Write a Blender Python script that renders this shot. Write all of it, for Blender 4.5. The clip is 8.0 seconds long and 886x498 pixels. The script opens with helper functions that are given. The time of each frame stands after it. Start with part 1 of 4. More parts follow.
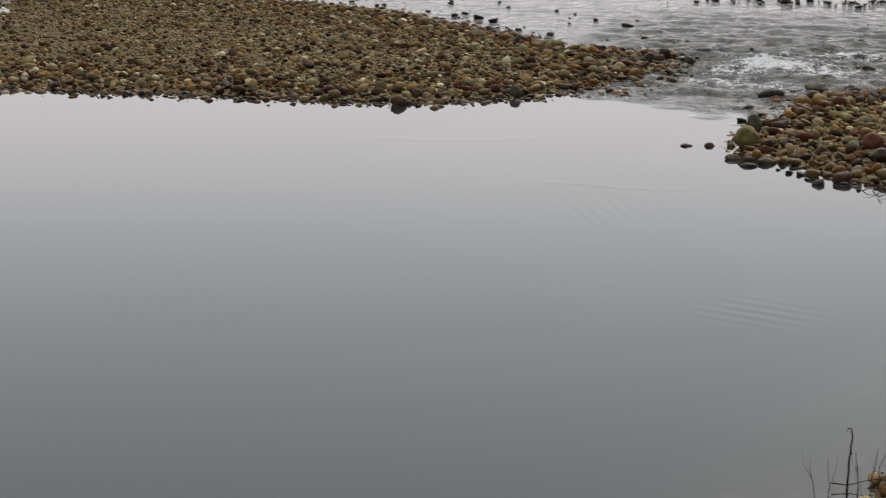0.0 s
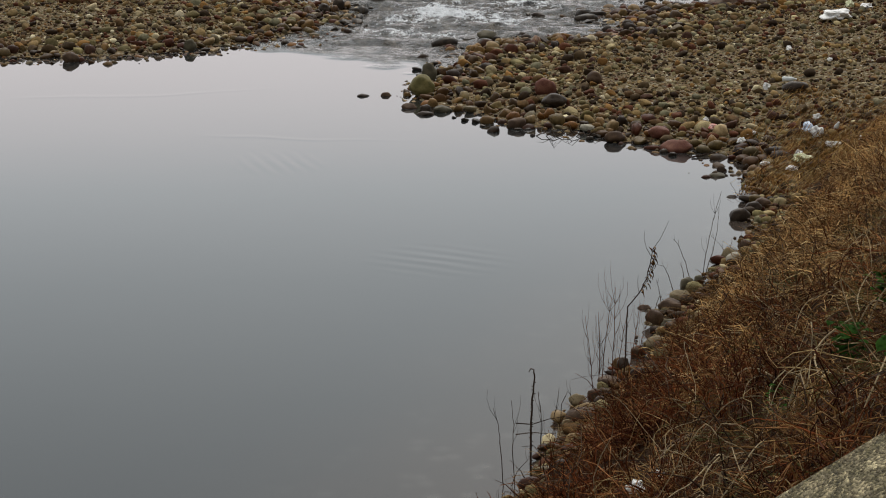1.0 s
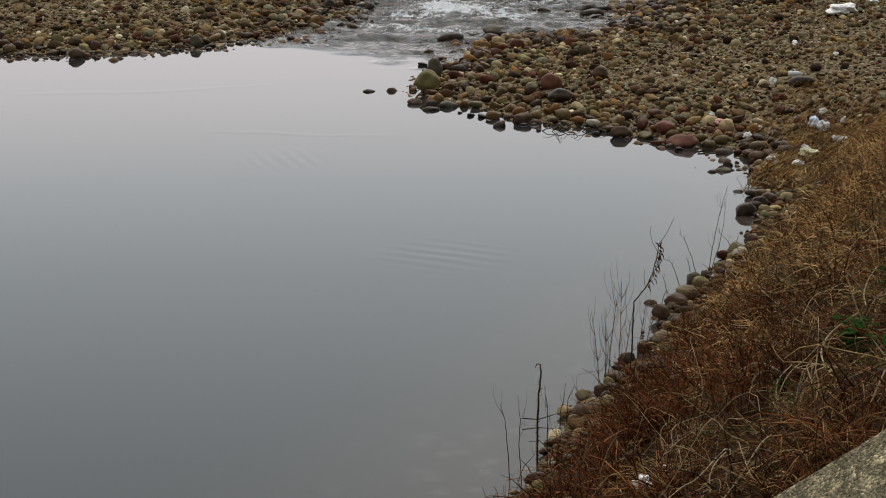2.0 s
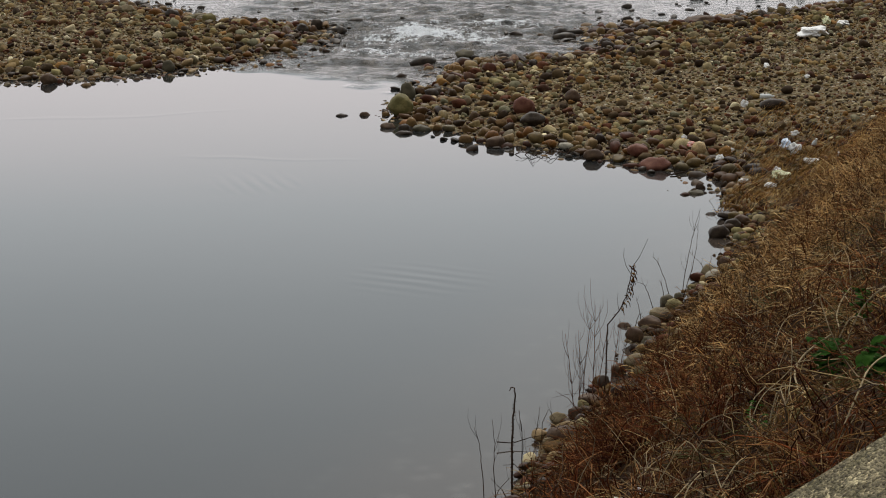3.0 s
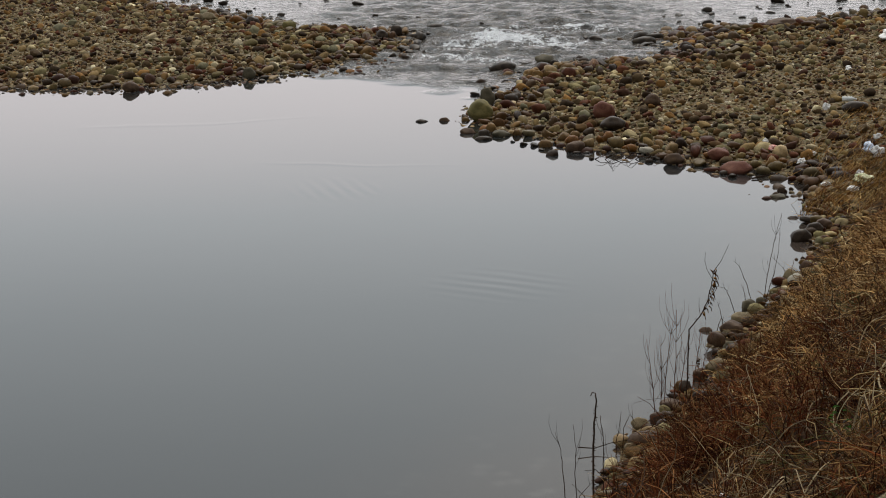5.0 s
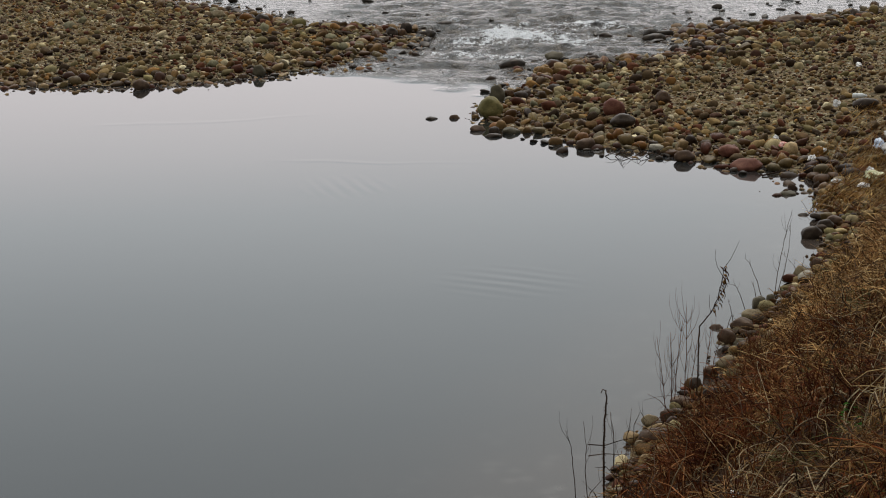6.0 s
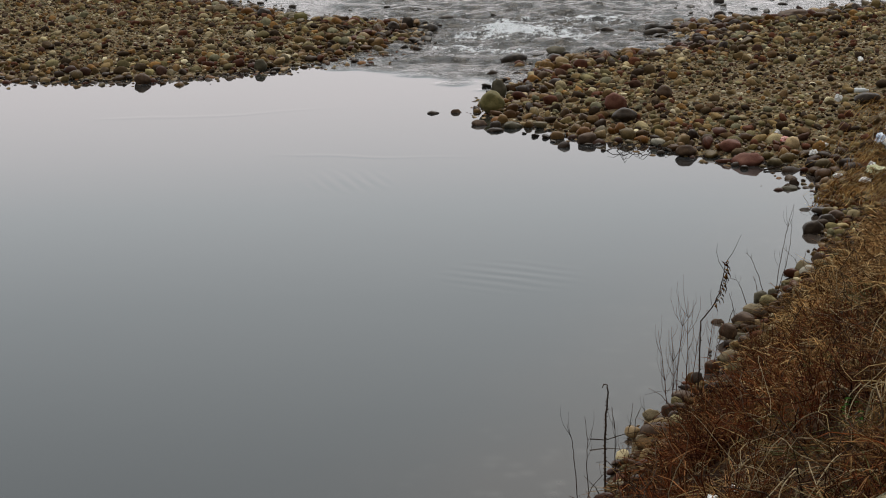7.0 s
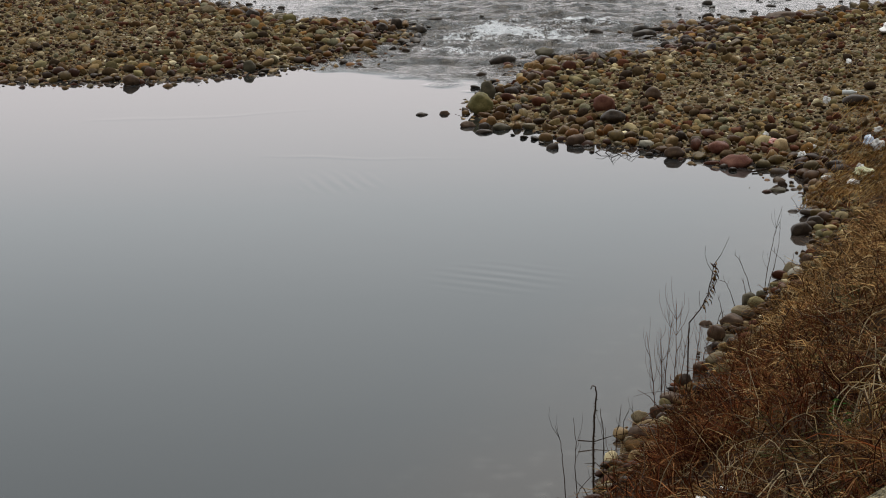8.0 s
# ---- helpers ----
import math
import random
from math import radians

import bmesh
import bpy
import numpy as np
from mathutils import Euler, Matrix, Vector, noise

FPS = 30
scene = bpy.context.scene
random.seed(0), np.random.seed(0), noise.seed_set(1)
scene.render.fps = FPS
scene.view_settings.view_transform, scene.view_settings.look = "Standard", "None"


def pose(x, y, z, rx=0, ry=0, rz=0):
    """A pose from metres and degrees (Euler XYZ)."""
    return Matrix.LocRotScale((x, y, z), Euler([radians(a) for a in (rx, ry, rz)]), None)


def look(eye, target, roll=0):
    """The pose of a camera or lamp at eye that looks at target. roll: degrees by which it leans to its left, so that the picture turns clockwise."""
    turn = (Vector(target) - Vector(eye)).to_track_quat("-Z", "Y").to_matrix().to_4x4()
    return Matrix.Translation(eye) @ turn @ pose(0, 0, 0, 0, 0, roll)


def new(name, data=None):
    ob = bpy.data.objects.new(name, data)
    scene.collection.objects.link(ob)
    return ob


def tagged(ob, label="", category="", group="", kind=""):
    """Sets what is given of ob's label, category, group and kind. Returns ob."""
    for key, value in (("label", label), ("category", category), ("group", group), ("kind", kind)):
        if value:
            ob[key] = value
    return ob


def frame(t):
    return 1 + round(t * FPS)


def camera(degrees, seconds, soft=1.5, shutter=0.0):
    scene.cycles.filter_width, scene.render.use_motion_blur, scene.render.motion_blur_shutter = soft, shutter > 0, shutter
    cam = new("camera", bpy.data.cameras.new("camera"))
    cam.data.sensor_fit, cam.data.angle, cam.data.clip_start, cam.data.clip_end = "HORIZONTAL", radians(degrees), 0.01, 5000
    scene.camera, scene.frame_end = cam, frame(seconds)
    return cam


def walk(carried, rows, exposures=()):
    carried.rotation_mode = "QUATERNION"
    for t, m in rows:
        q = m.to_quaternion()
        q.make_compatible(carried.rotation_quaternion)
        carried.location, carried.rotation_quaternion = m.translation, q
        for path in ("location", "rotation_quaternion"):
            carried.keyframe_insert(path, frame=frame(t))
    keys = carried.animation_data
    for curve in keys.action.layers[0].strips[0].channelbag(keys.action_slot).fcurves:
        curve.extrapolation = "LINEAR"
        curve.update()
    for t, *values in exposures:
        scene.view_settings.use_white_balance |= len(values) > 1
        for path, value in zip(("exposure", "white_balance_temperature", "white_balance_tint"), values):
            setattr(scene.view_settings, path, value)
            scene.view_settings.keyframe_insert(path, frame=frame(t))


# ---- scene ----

# ---------------- camera: turns on one spot at the top of the levee ----------------
cam = camera(25.0, 8.0, soft=1.05, shutter=0.2)
EYE = 7.5
ROWS = [
    (0.0, 77.77, -0.30, 9.67),
    (0.2, 77.28, -0.10, 8.31),
    (0.3, 77.00, -0.10, 7.44),
    (0.4, 76.81, -0.15, 6.31),
    (0.5, 76.65, -0.28, 4.98),
    (0.6, 76.58, -0.26, 3.16),
    (0.7, 76.54, -0.26, 1.67),
    (0.8, 76.49, -0.32, 0.76),
    (0.9, 76.44, -0.30, 0.44),
    (1.0, 76.46, -0.33, 0.34),
    (1.2, 76.44, -0.22, 0.60),
    (2.3, 76.31, -0.10, 0.30),
    (2.5, 76.75, -0.04, 0.06),
    (3.0, 77.01, -0.07, -0.32),
    (3.5, 77.00, 0.00, 0.00),
    (4.0, 77.23, 0.44, 1.41),
    (4.5, 77.21, 0.62, 1.75),
    (6.0, 77.10, 0.79, 2.14),
    (6.5, 77.04, 0.84, 2.12),
    (7.0, 76.94, 0.76, 2.19),
    (7.5, 76.94, 0.73, 2.06),
    (8.0, 76.98, 0.65, 1.88),
]
walk(cam, [(t, pose(0, 0, EYE, rx, ry, rz)) for t, rx, ry, rz in ROWS])

# ---------------- overcast daylight ----------------
world = bpy.data.worlds.new("overcast_sky")
scene.world = world
world.use_nodes = True
wt = world.node_tree
bg = wt.nodes["Background"]
sky = wt.nodes.new("ShaderNodeTexSky")
sky.sky_type = "NISHITA"
sky.sun_disc = False
sky.sun_elevation, sky.sun_rotation = radians(34), radians(0)
sky.air_density, sky.dust_density = 1.0, 6.0
cloud = wt.nodes.new("ShaderNodeMix")
cloud.data_type = "RGBA"
cloud.inputs[0].default_value = 0.97
# the cloud deck: brightest low over the river, where the sun stands behind it, duller overhead and behind
way = wt.nodes.new("ShaderNodeTexCoord")
axes = wt.nodes.new("ShaderNodeSeparateXYZ")
wt.links.new(way.outputs["Generated"], axes.inputs[0])
deck = wt.nodes.new("ShaderNodeValToRGB")
for at, tone in ((0.0, (0.652, 0.622, 0.636)), (0.12, (0.660, 0.63, 0.643)), (0.15, (0.684, 0.658, 0.673)), (0.175, (0.664, 0.658, 0.677)), (0.205, (0.586, 0.620, 0.648)), (0.25, (0.512, 0.558, 0.586)),
                 (0.31, (0.470, 0.518, 0.546)), (0.36, (0.462, 0.508, 0.536)), (0.6, (0.56, 0.575, 0.59)), (1.0, (0.80, 0.81, 0.82))):
    e = deck.color_ramp.elements[0] if at == 0 else deck.color_ramp.elements[-1] if at == 1 else deck.color_ramp.elements.new(at)
    e.color = (*tone, 1)
wt.links.new(axes.outputs[2], deck.inputs[0])
glow = wt.nodes.new("ShaderNodeMapRange")
wt.links.new(axes.outputs[1], glow.inputs[0])
for k, value in enumerate((-1.0, 1.0, 8.0, 19.0)):
    glow.inputs[k + 1].default_value = value
lit = wt.nodes.new("ShaderNodeVectorMath")
lit.operation = "SCALE"
wt.links.new(deck.outputs[0], lit.inputs[0])
wt.links.new(glow.outputs[0], lit.inputs["Scale"])
wt.links.new(lit.outputs[0], cloud.inputs[7])
wt.links.new(sky.outputs[0], cloud.inputs[6])
wt.links.new(cloud.outputs[2], bg.inputs[0])
bg.inputs[1].default_value = 0.1
sun = new("sun", bpy.data.lights.new("sun", "SUN"))
sun.data.energy, sun.data.angle, sun.data.color = 1.8, radians(35), (1.0, 0.95, 0.88)
sun.matrix_world = look((6, 45, 60), (0, 0, 0))
scene.view_settings.exposure = 0.0


# ---------------- material helpers ----------------
class Mat:
    """A node material with a Principled surface and short calls to add nodes."""

    def __init__(self, name, rough=0.8, gloss=0.12):
        self.m = bpy.data.materials.new(name)
        self.m.use_nodes = True
        self.t = self.m.node_tree
        self.p = self.t.nodes["Principled BSDF"]
        self.p.inputs["Roughness"].default_value = rough
        self.p.inputs["Specular IOR Level"].default_value = gloss

    def node(self, kind, **inputs):
        n = self.t.nodes.new(kind)
        for key, value in inputs.items():
            self.plug(n.inputs[key.replace("_", " ")], value)
        return n

    def plug(self, socket, value):
        if isinstance(value, bpy.types.NodeSocket):
            self.t.links.new(value, socket)
        else:
            socket.default_value = value

    def where(self):
        return self.node("ShaderNodeNewGeometry").outputs["Position"]

    def noise(self, scale, detail=4.0, vector=None, rough=0.55):
        n = self.node("ShaderNodeTexNoise", Scale=scale, Detail=detail, Roughness=rough)
        self.plug(n.inputs["Vector"], vector if vector is not None else self.where())
        return n.outputs["Fac"]

    def ramp(self, fac, stops, constant=False):
        n = self.node("ShaderNodeValToRGB")
        n.color_ramp.interpolation = "CONSTANT" if constant else "LINEAR"
        e = n.color_ramp.elements
        while len(e) < len(stops):
            e.new(0.5)
        for k, (at, c) in enumerate(stops):
            e[k].position = at
            e[k].color = (*c, 1) if len(c) == 3 else c
        self.plug(n.inputs[0], fac)
        return n.outputs[0]

    def math(self, op, a, b=0.0, c=0.0):
        n = self.node("ShaderNodeMath")
        n.operation = op
        for k, v in enumerate((a, b, c)):
            self.plug(n.inputs[k], v)
        return n.outputs[0]

    def mix(self, fac, a, b, blend="MIX"):
        n = self.node("ShaderNodeMix")
        n.data_type, n.blend_type = "RGBA", blend
        for k, v in ((0, fac), (6, a), (7, b)):
            self.plug(n.inputs[k], v if isinstance(v, (float, int, bpy.types.NodeSocket)) else (*v, 1))
        return n.outputs[2]

    def bump(self, height, strength=0.5, distance=0.02):
        n = self.node("ShaderNodeBump", Strength=strength, Distance=distance)
        self.plug(n.inputs["Height"], height)
        self.plug(self.p.inputs["Normal"], n.outputs[0])

    def color(self, c):
        self.plug(self.p.inputs["Base Color"], c if isinstance(c, bpy.types.NodeSocket) else (*c, 1))
        return self


STONE_TONES = [(0.0, (0.030, 0.020, 0.014)), (0.09, (0.090, 0.056, 0.030)), (0.18, (0.160, 0.118, 0.066)), (0.28, (0.072, 0.052, 0.034)),
               (0.36, (0.215, 0.158, 0.088)), (0.45, (0.120, 0.104, 0.062)), (0.54, (0.088, 0.036, 0.024)), (0.61, (0.290, 0.252, 0.178)),
               (0.67, (0.044, 0.032, 0.024)), (0.74, (0.190, 0.108, 0.044)), (0.79, (0.150, 0.148, 0.116)), (0.85, (0.062, 0.034, 0.028)),
               (0.91, (0.205, 0.186, 0.118)), (0.955, (0.400, 0.360, 0.275)), (0.985, (0.560, 0.530, 0.450))]


def stone_material(name, joined, wet=False):
    m = Mat(name, 0.5 if wet else 0.75, 0.10 if wet else 0.05)
    if joined:
        rnd = m.node("ShaderNodeNewGeometry").outputs["Random Per Island"]
    else:
        rnd = m.node("ShaderNodeObjectInfo").outputs["Random"]
    tone = m.ramp(rnd, STONE_TONES, True)
    blotch = m.ramp(m.noise(9.0, 5), [(0.3, (0.62, 0.60, 0.56)), (0.55, (1, 1, 1)), (0.8, (1.35, 1.28, 1.12))])
    grain = m.ramp(m.noise(70.0, 3), [(0.3, (0.75, 0.75, 0.75)), (0.7, (1.2, 1.2, 1.2))])
    if wet:
        tone = m.mix(1.0, tone, (0.68, 0.57, 0.47), "MULTIPLY")
    silt = m.ramp(m.noise(0.45, 4), [(0.36, (0.90, 0.79, 0.62)), (0.5, (1.08, 1.0, 0.80)), (0.64, (1.32, 1.20, 0.86))])
    tone = m.mix(1.0, tone, silt, "MULTIPLY")
    m.color(m.mix(1.0, m.mix(1.0, tone, blotch, "MULTIPLY"), grain, "MULTIPLY"))
    m.bump(m.noise(35.0, 5), 0.35, 0.01)
    return m.m


def plain_stone(name, base, patch, rough=0.6):
    m = Mat(name, rough)
    spot = m.ramp(m.noise(6.0, 5), [(0.42, (0, 0, 0)), (0.62, (1, 1, 1))])
    grain = m.ramp(m.noise(60.0, 3), [(0.3, (0.75, 0.75, 0.75)), (0.7, (1.2, 1.2, 1.2))])
    m.color(m.mix(1.0, m.mix(spot, base, patch), grain, "MULTIPLY"))
    m.bump(m.noise(25.0, 6), 0.4, 0.015)
    return m.m


M_STONE = stone_material("river_stone", False)
M_PEBBLE = stone_material("river_pebbles", True)
M_WETSTONES = stone_material("wet_shore_stone", False, True)
M_WETPEBBLE = stone_material("wet_shore_pebbles", True, True)
M_MOSSY = plain_stone("mossy_stone", (0.105, 0.088, 0.030), (0.19, 0.155, 0.060))
M_RED = plain_stone("red_stone", (0.110, 0.040, 0.026), (0.160, 0.070, 0.044))
M_DARK = plain_stone("dark_wet_stone", (0.027, 0.018, 0.012), (0.052, 0.037, 0.025), 0.45)
M_BROWN = plain_stone("brown_stone", (0.056, 0.033, 0.020), (0.098, 0.060, 0.035), 0.6)
M_TAN = plain_stone("tan_stone", (0.13, 0.095, 0.050), (0.19, 0.15, 0.085))
M_GREY = plain_stone("grey_stone", (0.064, 0.054, 0.034), (0.105, 0.088, 0.054))
M_PALE = plain_stone("pale_stone", (0.34, 0.31, 0.24), (0.26, 0.235, 0.18))


def ground_material():
    m = Mat("gravel_and_soil", 0.9, 0.03)
    vor = m.node("ShaderNodeTexVoronoi", Scale=15.0)
    m.plug(vor.inputs["Vector"], m.where())
    cell = m.node("ShaderNodeSeparateColor")
    m.plug(cell.inputs[0], vor.outputs["Color"])
    gravel = m.ramp(cell.outputs[0], STONE_TONES, True)
    sand = m.ramp(m.noise(2.2, 6), [(0.35, (0.085, 0.060, 0.029)), (0.65, (0.185, 0.136, 0.068))])
    gravel = m.mix(0.45, gravel, sand)
    soil = m.ramp(m.noise(5.0, 6), [(0.3, (0.015, 0.008, 0.004)), (0.6, (0.038, 0.020, 0.010)), (0.8, (0.070, 0.041, 0.018))])
    bank = m.node("ShaderNodeAttribute")
    bank.attribute_name = "bank"
    m.color(m.mix(bank.outputs["Fac"], gravel, soil))
    m.bump(m.math("MULTIPLY", vor.outputs["Distance"], -1.0), 0.9, 0.05)
    return m.m


WAKES = (((-10.5, 45.5), (-3.6, 47.6), 0.0024), ((-5.6, 41.2), (-0.3, 40.4), 0.0020))


def water_material():
    m = Mat("river_water", 0.02, 0.5)
    m.p.inputs["IOR"].default_value = 1.333
    rif = m.node("ShaderNodeAttribute")
    rif.attribute_name = "riffle"
    foam = m.node("ShaderNodeAttribute")
    foam.attribute_name = "foam"
    wide = m.node("ShaderNodeMapping")
    wide.inputs["Scale"].default_value = (1.0, 0.55, 1.0)
    m.plug(wide.inputs["Vector"], m.where())
    chop = m.noise(3.2, 5, wide.outputs[0], 0.62)
    fleck = m.noise(3.4, 8, wide.outputs[0], 0.85)
    white = m.math("MULTIPLY", m.math("SUBTRACT", fleck, m.math("SUBTRACT", 0.73, m.math("MULTIPLY", foam.outputs["Fac"], 0.34))), 16.0)
    white = m.node("ShaderNodeClamp", Value=white).outputs[0]
    # the silty bed shows through where the pool shoals towards the levee
    off = m.node("ShaderNodeVectorMath")
    off.operation = "DOT_PRODUCT"
    m.plug(off.inputs[0], m.where())
    off.inputs[1].default_value = (0.9398, -0.3417, 0)
    shoal = m.node("ShaderNodeMapRange", Value=m.math("ADD", off.outputs["Value"], m.math("MULTIPLY", m.noise(0.5, 3), 1.6)))
    shoal.interpolation_type = "SMOOTHSTEP"
    for k, value in enumerate((-9.2, -4.6, 0.0, 1.0)):
        shoal.inputs[k + 1].default_value = value
    sunk = m.node("ShaderNodeTexVoronoi", Scale=2.6)
    m.plug(sunk.inputs["Vector"], m.where())
    bed = m.mix(m.ramp(sunk.outputs["Distance"], [(0.12, (1, 1, 1)), (0.34, (0, 0, 0))]), (0.048, 0.036, 0.028), (0.074, 0.062, 0.052))
    deep = m.mix(m.noise(0.15, 3), (0.013, 0.015, 0.016), (0.019, 0.020, 0.020))
    body = m.mix(rif.outputs["Fac"], m.mix(shoal.outputs[0], deep, bed), m.ramp(m.noise(2.2, 6, wide.outputs[0], 0.7), [(0.38, (0.026, 0.023, 0.019)), (0.52, (0.060, 0.049, 0.036)), (0.66, (0.15, 0.125, 0.098))]))
    churn = m.ramp(m.noise(0.8, 5, wide.outputs[0], 0.65), [(0.34, (0.2, 0.2, 0.2)), (0.47, (1, 1, 1))])
    broken = m.math("MULTIPLY", rif.outputs["Fac"], churn)
    m.plug(m.p.inputs["Specular IOR Level"], m.math("SUBTRACT", 0.5, m.math("MULTIPLY", broken, 0.16)))
    m.color(m.mix(white, body, (0.66, 0.68, 0.70)))
    m.plug(m.p.inputs["Roughness"], m.math("ADD", m.math("ADD", m.math("MULTIPLY", white, 0.5), m.math("MULTIPLY", broken, 0.16)), 0.02))
    for cx, cy, turn, fine in ((-0.2, 30.4, 28.0, 0.8), (-3.4, 38.2, 73.0, 1.1)):
        gap = m.node("ShaderNodeVectorMath")
        gap.operation = "DISTANCE"
        m.plug(gap.inputs[0], m.where())
        gap.inputs[1].default_value = (cx, cy, 0)
        near = m.node("ShaderNodeMapRange", Value=gap.outputs["Value"])
        for k, value in enumerate((0.2, 1.3, 1.0, 0.0)):
            near.inputs[k + 1].default_value = value
        spin = m.node("ShaderNodeMapping")
        m.plug(spin.inputs["Vector"], m.where())
        spin.inputs["Rotation"].default_value = (0, 0, radians(turn))
        band = m.node("ShaderNodeTexWave", Scale=fine, Distortion=1.2, Detail=1.0)
        band.bands_direction = "Y"
        m.plug(band.inputs["Vector"], spin.outputs[0])
        ripple = m.math("MULTIPLY", band.outputs["Fac"], m.math("MULTIPLY", near.outputs[0], 0.0022))
        rings = ripple if cx == -0.2 else m.math("ADD", rings, ripple)
    # two old wakes spreading over the pool
    for (ax, ay), (bx, by), tall in WAKES:
        along, reach = Vector((bx - ax, by - ay, 0)).normalized(), math.hypot(bx - ax, by - ay)
        spots = []
        for axis in (along, Vector((-along.y, along.x, 0))):
            dot = m.node("ShaderNodeVectorMath")
            dot.operation = "DOT_PRODUCT"
            m.plug(dot.inputs[0], m.where())
            dot.inputs[1].default_value = axis
            spots.append(m.math("SUBTRACT", dot.outputs["Value"], axis.x * ax + axis.y * ay))
        side = m.math("ADD", spots[1], m.math("MULTIPLY", m.math("SUBTRACT", m.noise(0.22, 2), 0.5), 1.6))
        ridge = m.math("POWER", 2.718, m.math("MULTIPLY", m.math("MULTIPLY", side, side), -40.0))
        ends = m.math("MULTIPLY", m.node("ShaderNodeClamp", Value=m.math("MULTIPLY", spots[0], 0.8)).outputs[0], m.node("ShaderNodeClamp", Value=m.math("MULTIPLY", m.math("SUBTRACT", reach, spots[0]), 0.3)).outputs[0])
        rings = m.math("ADD", rings, m.math("MULTIPLY", m.math("MULTIPLY", ridge, ends), tall))
    tiny = m.math("MULTIPLY", m.noise(0.9, 2), 0.0012)
    m.bump(m.math("ADD", m.math("MULTIPLY", chop, rif.outputs["Fac"]), m.math("ADD", tiny, rings)), 1.0, 0.65)
    return m.m


def concrete_material():
    m = Mat("weathered_concrete", 0.9)
    grain = m.node("ShaderNodeMapping")
    grain.inputs["Scale"].default_value = (1.0, 0.35, 1.0)
    m.plug(grain.inputs["Vector"], m.where())
    cast = grain.outputs[0]
    base = m.ramp(m.noise(3.0, 7, cast), [(0.3, (0.15, 0.122, 0.074)), (0.6, (0.25, 0.210, 0.130)), (0.8, (0.34, 0.295, 0.19))])
    moss = m.ramp(m.noise(7.0, 8, cast, 0.7), [(0.46, (0, 0, 0)), (0.58, (1, 1, 1))])
    stones = m.node("ShaderNodeTexVoronoi", Scale=52.0)
    m.plug(stones.inputs["Vector"], cast)
    cell = m.node("ShaderNodeSeparateColor")
    m.plug(cell.inputs[0], stones.outputs["Color"])
    pit = m.ramp(cell.outputs[0], [(0.0, (0.30, 0.28, 0.24)), (0.35, (0.75, 0.75, 0.72)), (0.75, (1.1, 1.1, 1.05)), (0.93, (1.9, 1.9, 1.8))])
    m.color(m.mix(1.0, m.mix(m.math("MULTIPLY", moss, 0.7), base, (0.050, 0.044, 0.020)), pit, "MULTIPLY"))
    m.bump(m.math("ADD", m.noise(45.0, 6, cast), m.math("MULTIPLY", stones.outputs["Distance"], -1.0)), 1.0, 0.03)
    return m.m


def plant_material(name, stops, rough=0.75):
    m = Mat(name, rough, 0.03)
    rnd = m.node("ShaderNodeNewGeometry").outputs["Random Per Island"]
    streak = m.ramp(m.noise(22.0, 3), [(0.3, (0.65, 0.63, 0.6)), (0.7, (1.2, 1.2, 1.15))])
    patch = m.ramp(m.noise(1.1, 4), [(0.32, (0.55, 0.53, 0.50)), (0.5, (1, 1, 1)), (0.68, (1.35, 1.32, 1.25))])
    m.color(m.mix(1.0, m.mix(1.0, m.ramp(rnd, stops), streak, "MULTIPLY"), patch, "MULTIPLY"))
    return m.m


def plain(name, c, c2, rough=0.5, scale=12.0):
    m = Mat(name, rough)
    m.color(m.ramp(m.noise(scale, 4), [(0.3, c), (0.7, c2)]))
    m.bump(m.noise(scale * 3, 4), 0.2, 0.01)
    return m.m


M_GROUND = ground_material()
M_WATER = water_material()
M_CONCRETE = concrete_material()
M_STRAW = plant_material("straw_grass", [(0.0, (0.065, 0.031, 0.010)), (0.4, (0.170, 0.088, 0.029)), (0.75, (0.285, 0.170, 0.066)), (1.0, (0.46, 0.35, 0.18))])
M_GOLD = plant_material("golden_grass", [(0.0, (0.170, 0.084, 0.030)), (0.4, (0.37, 0.202, 0.074)), (0.75, (0.50, 0.32, 0.135)), (1.0, (0.60, 0.46, 0.25))])
M_UMBER = plant_material("brown_grass", [(0.0, (0.024, 0.010, 0.004)), (0.4, (0.072, 0.032, 0.011)), (0.75, (0.145, 0.072, 0.027)), (1.0, (0.27, 0.185, 0.090))])
M_OLIVE = plant_material("olive_grass", [(0.0, (0.035, 0.036, 0.014)), (0.6, (0.090, 0.085, 0.032)), (1.0, (0.17, 0.155, 0.065))])
M_RUST = plant_material("rust_weeds", [(0.0, (0.023, 0.007, 0.003)), (0.45, (0.076, 0.021, 0.008)), (0.8, (0.170, 0.051, 0.016)), (1.0, (0.29, 0.15, 0.062))])
M_REED = plant_material("washed_up_reed", [(0.0, (0.12, 0.055, 0.016)), (0.4, (0.27, 0.135, 0.038)), (0.75, (0.40, 0.24, 0.08)), (1.0, (0.58, 0.43, 0.20))])
M_TWIG = plant_material("dark_twigs", [(0.0, (0.022, 0.014, 0.010)), (0.6, (0.060, 0.038, 0.026)), (1.0, (0.11, 0.072, 0.048))])
M_PALEVINE = plant_material("pale_vine", [(0.0, (0.20, 0.150, 0.085)), (1.0, (0.42, 0.34, 0.22))])
M_LEAF = plant_material("green_leaf", [(0.0, (0.016, 0.050, 0.006)), (0.6, (0.036, 0.100, 0.012)), (1.0, (0.075, 0.17, 0.022))], 0.8)
M_WHITEBAG = plain("white_plastic", (0.62, 0.61, 0.58), (0.78, 0.77, 0.74), 0.4)
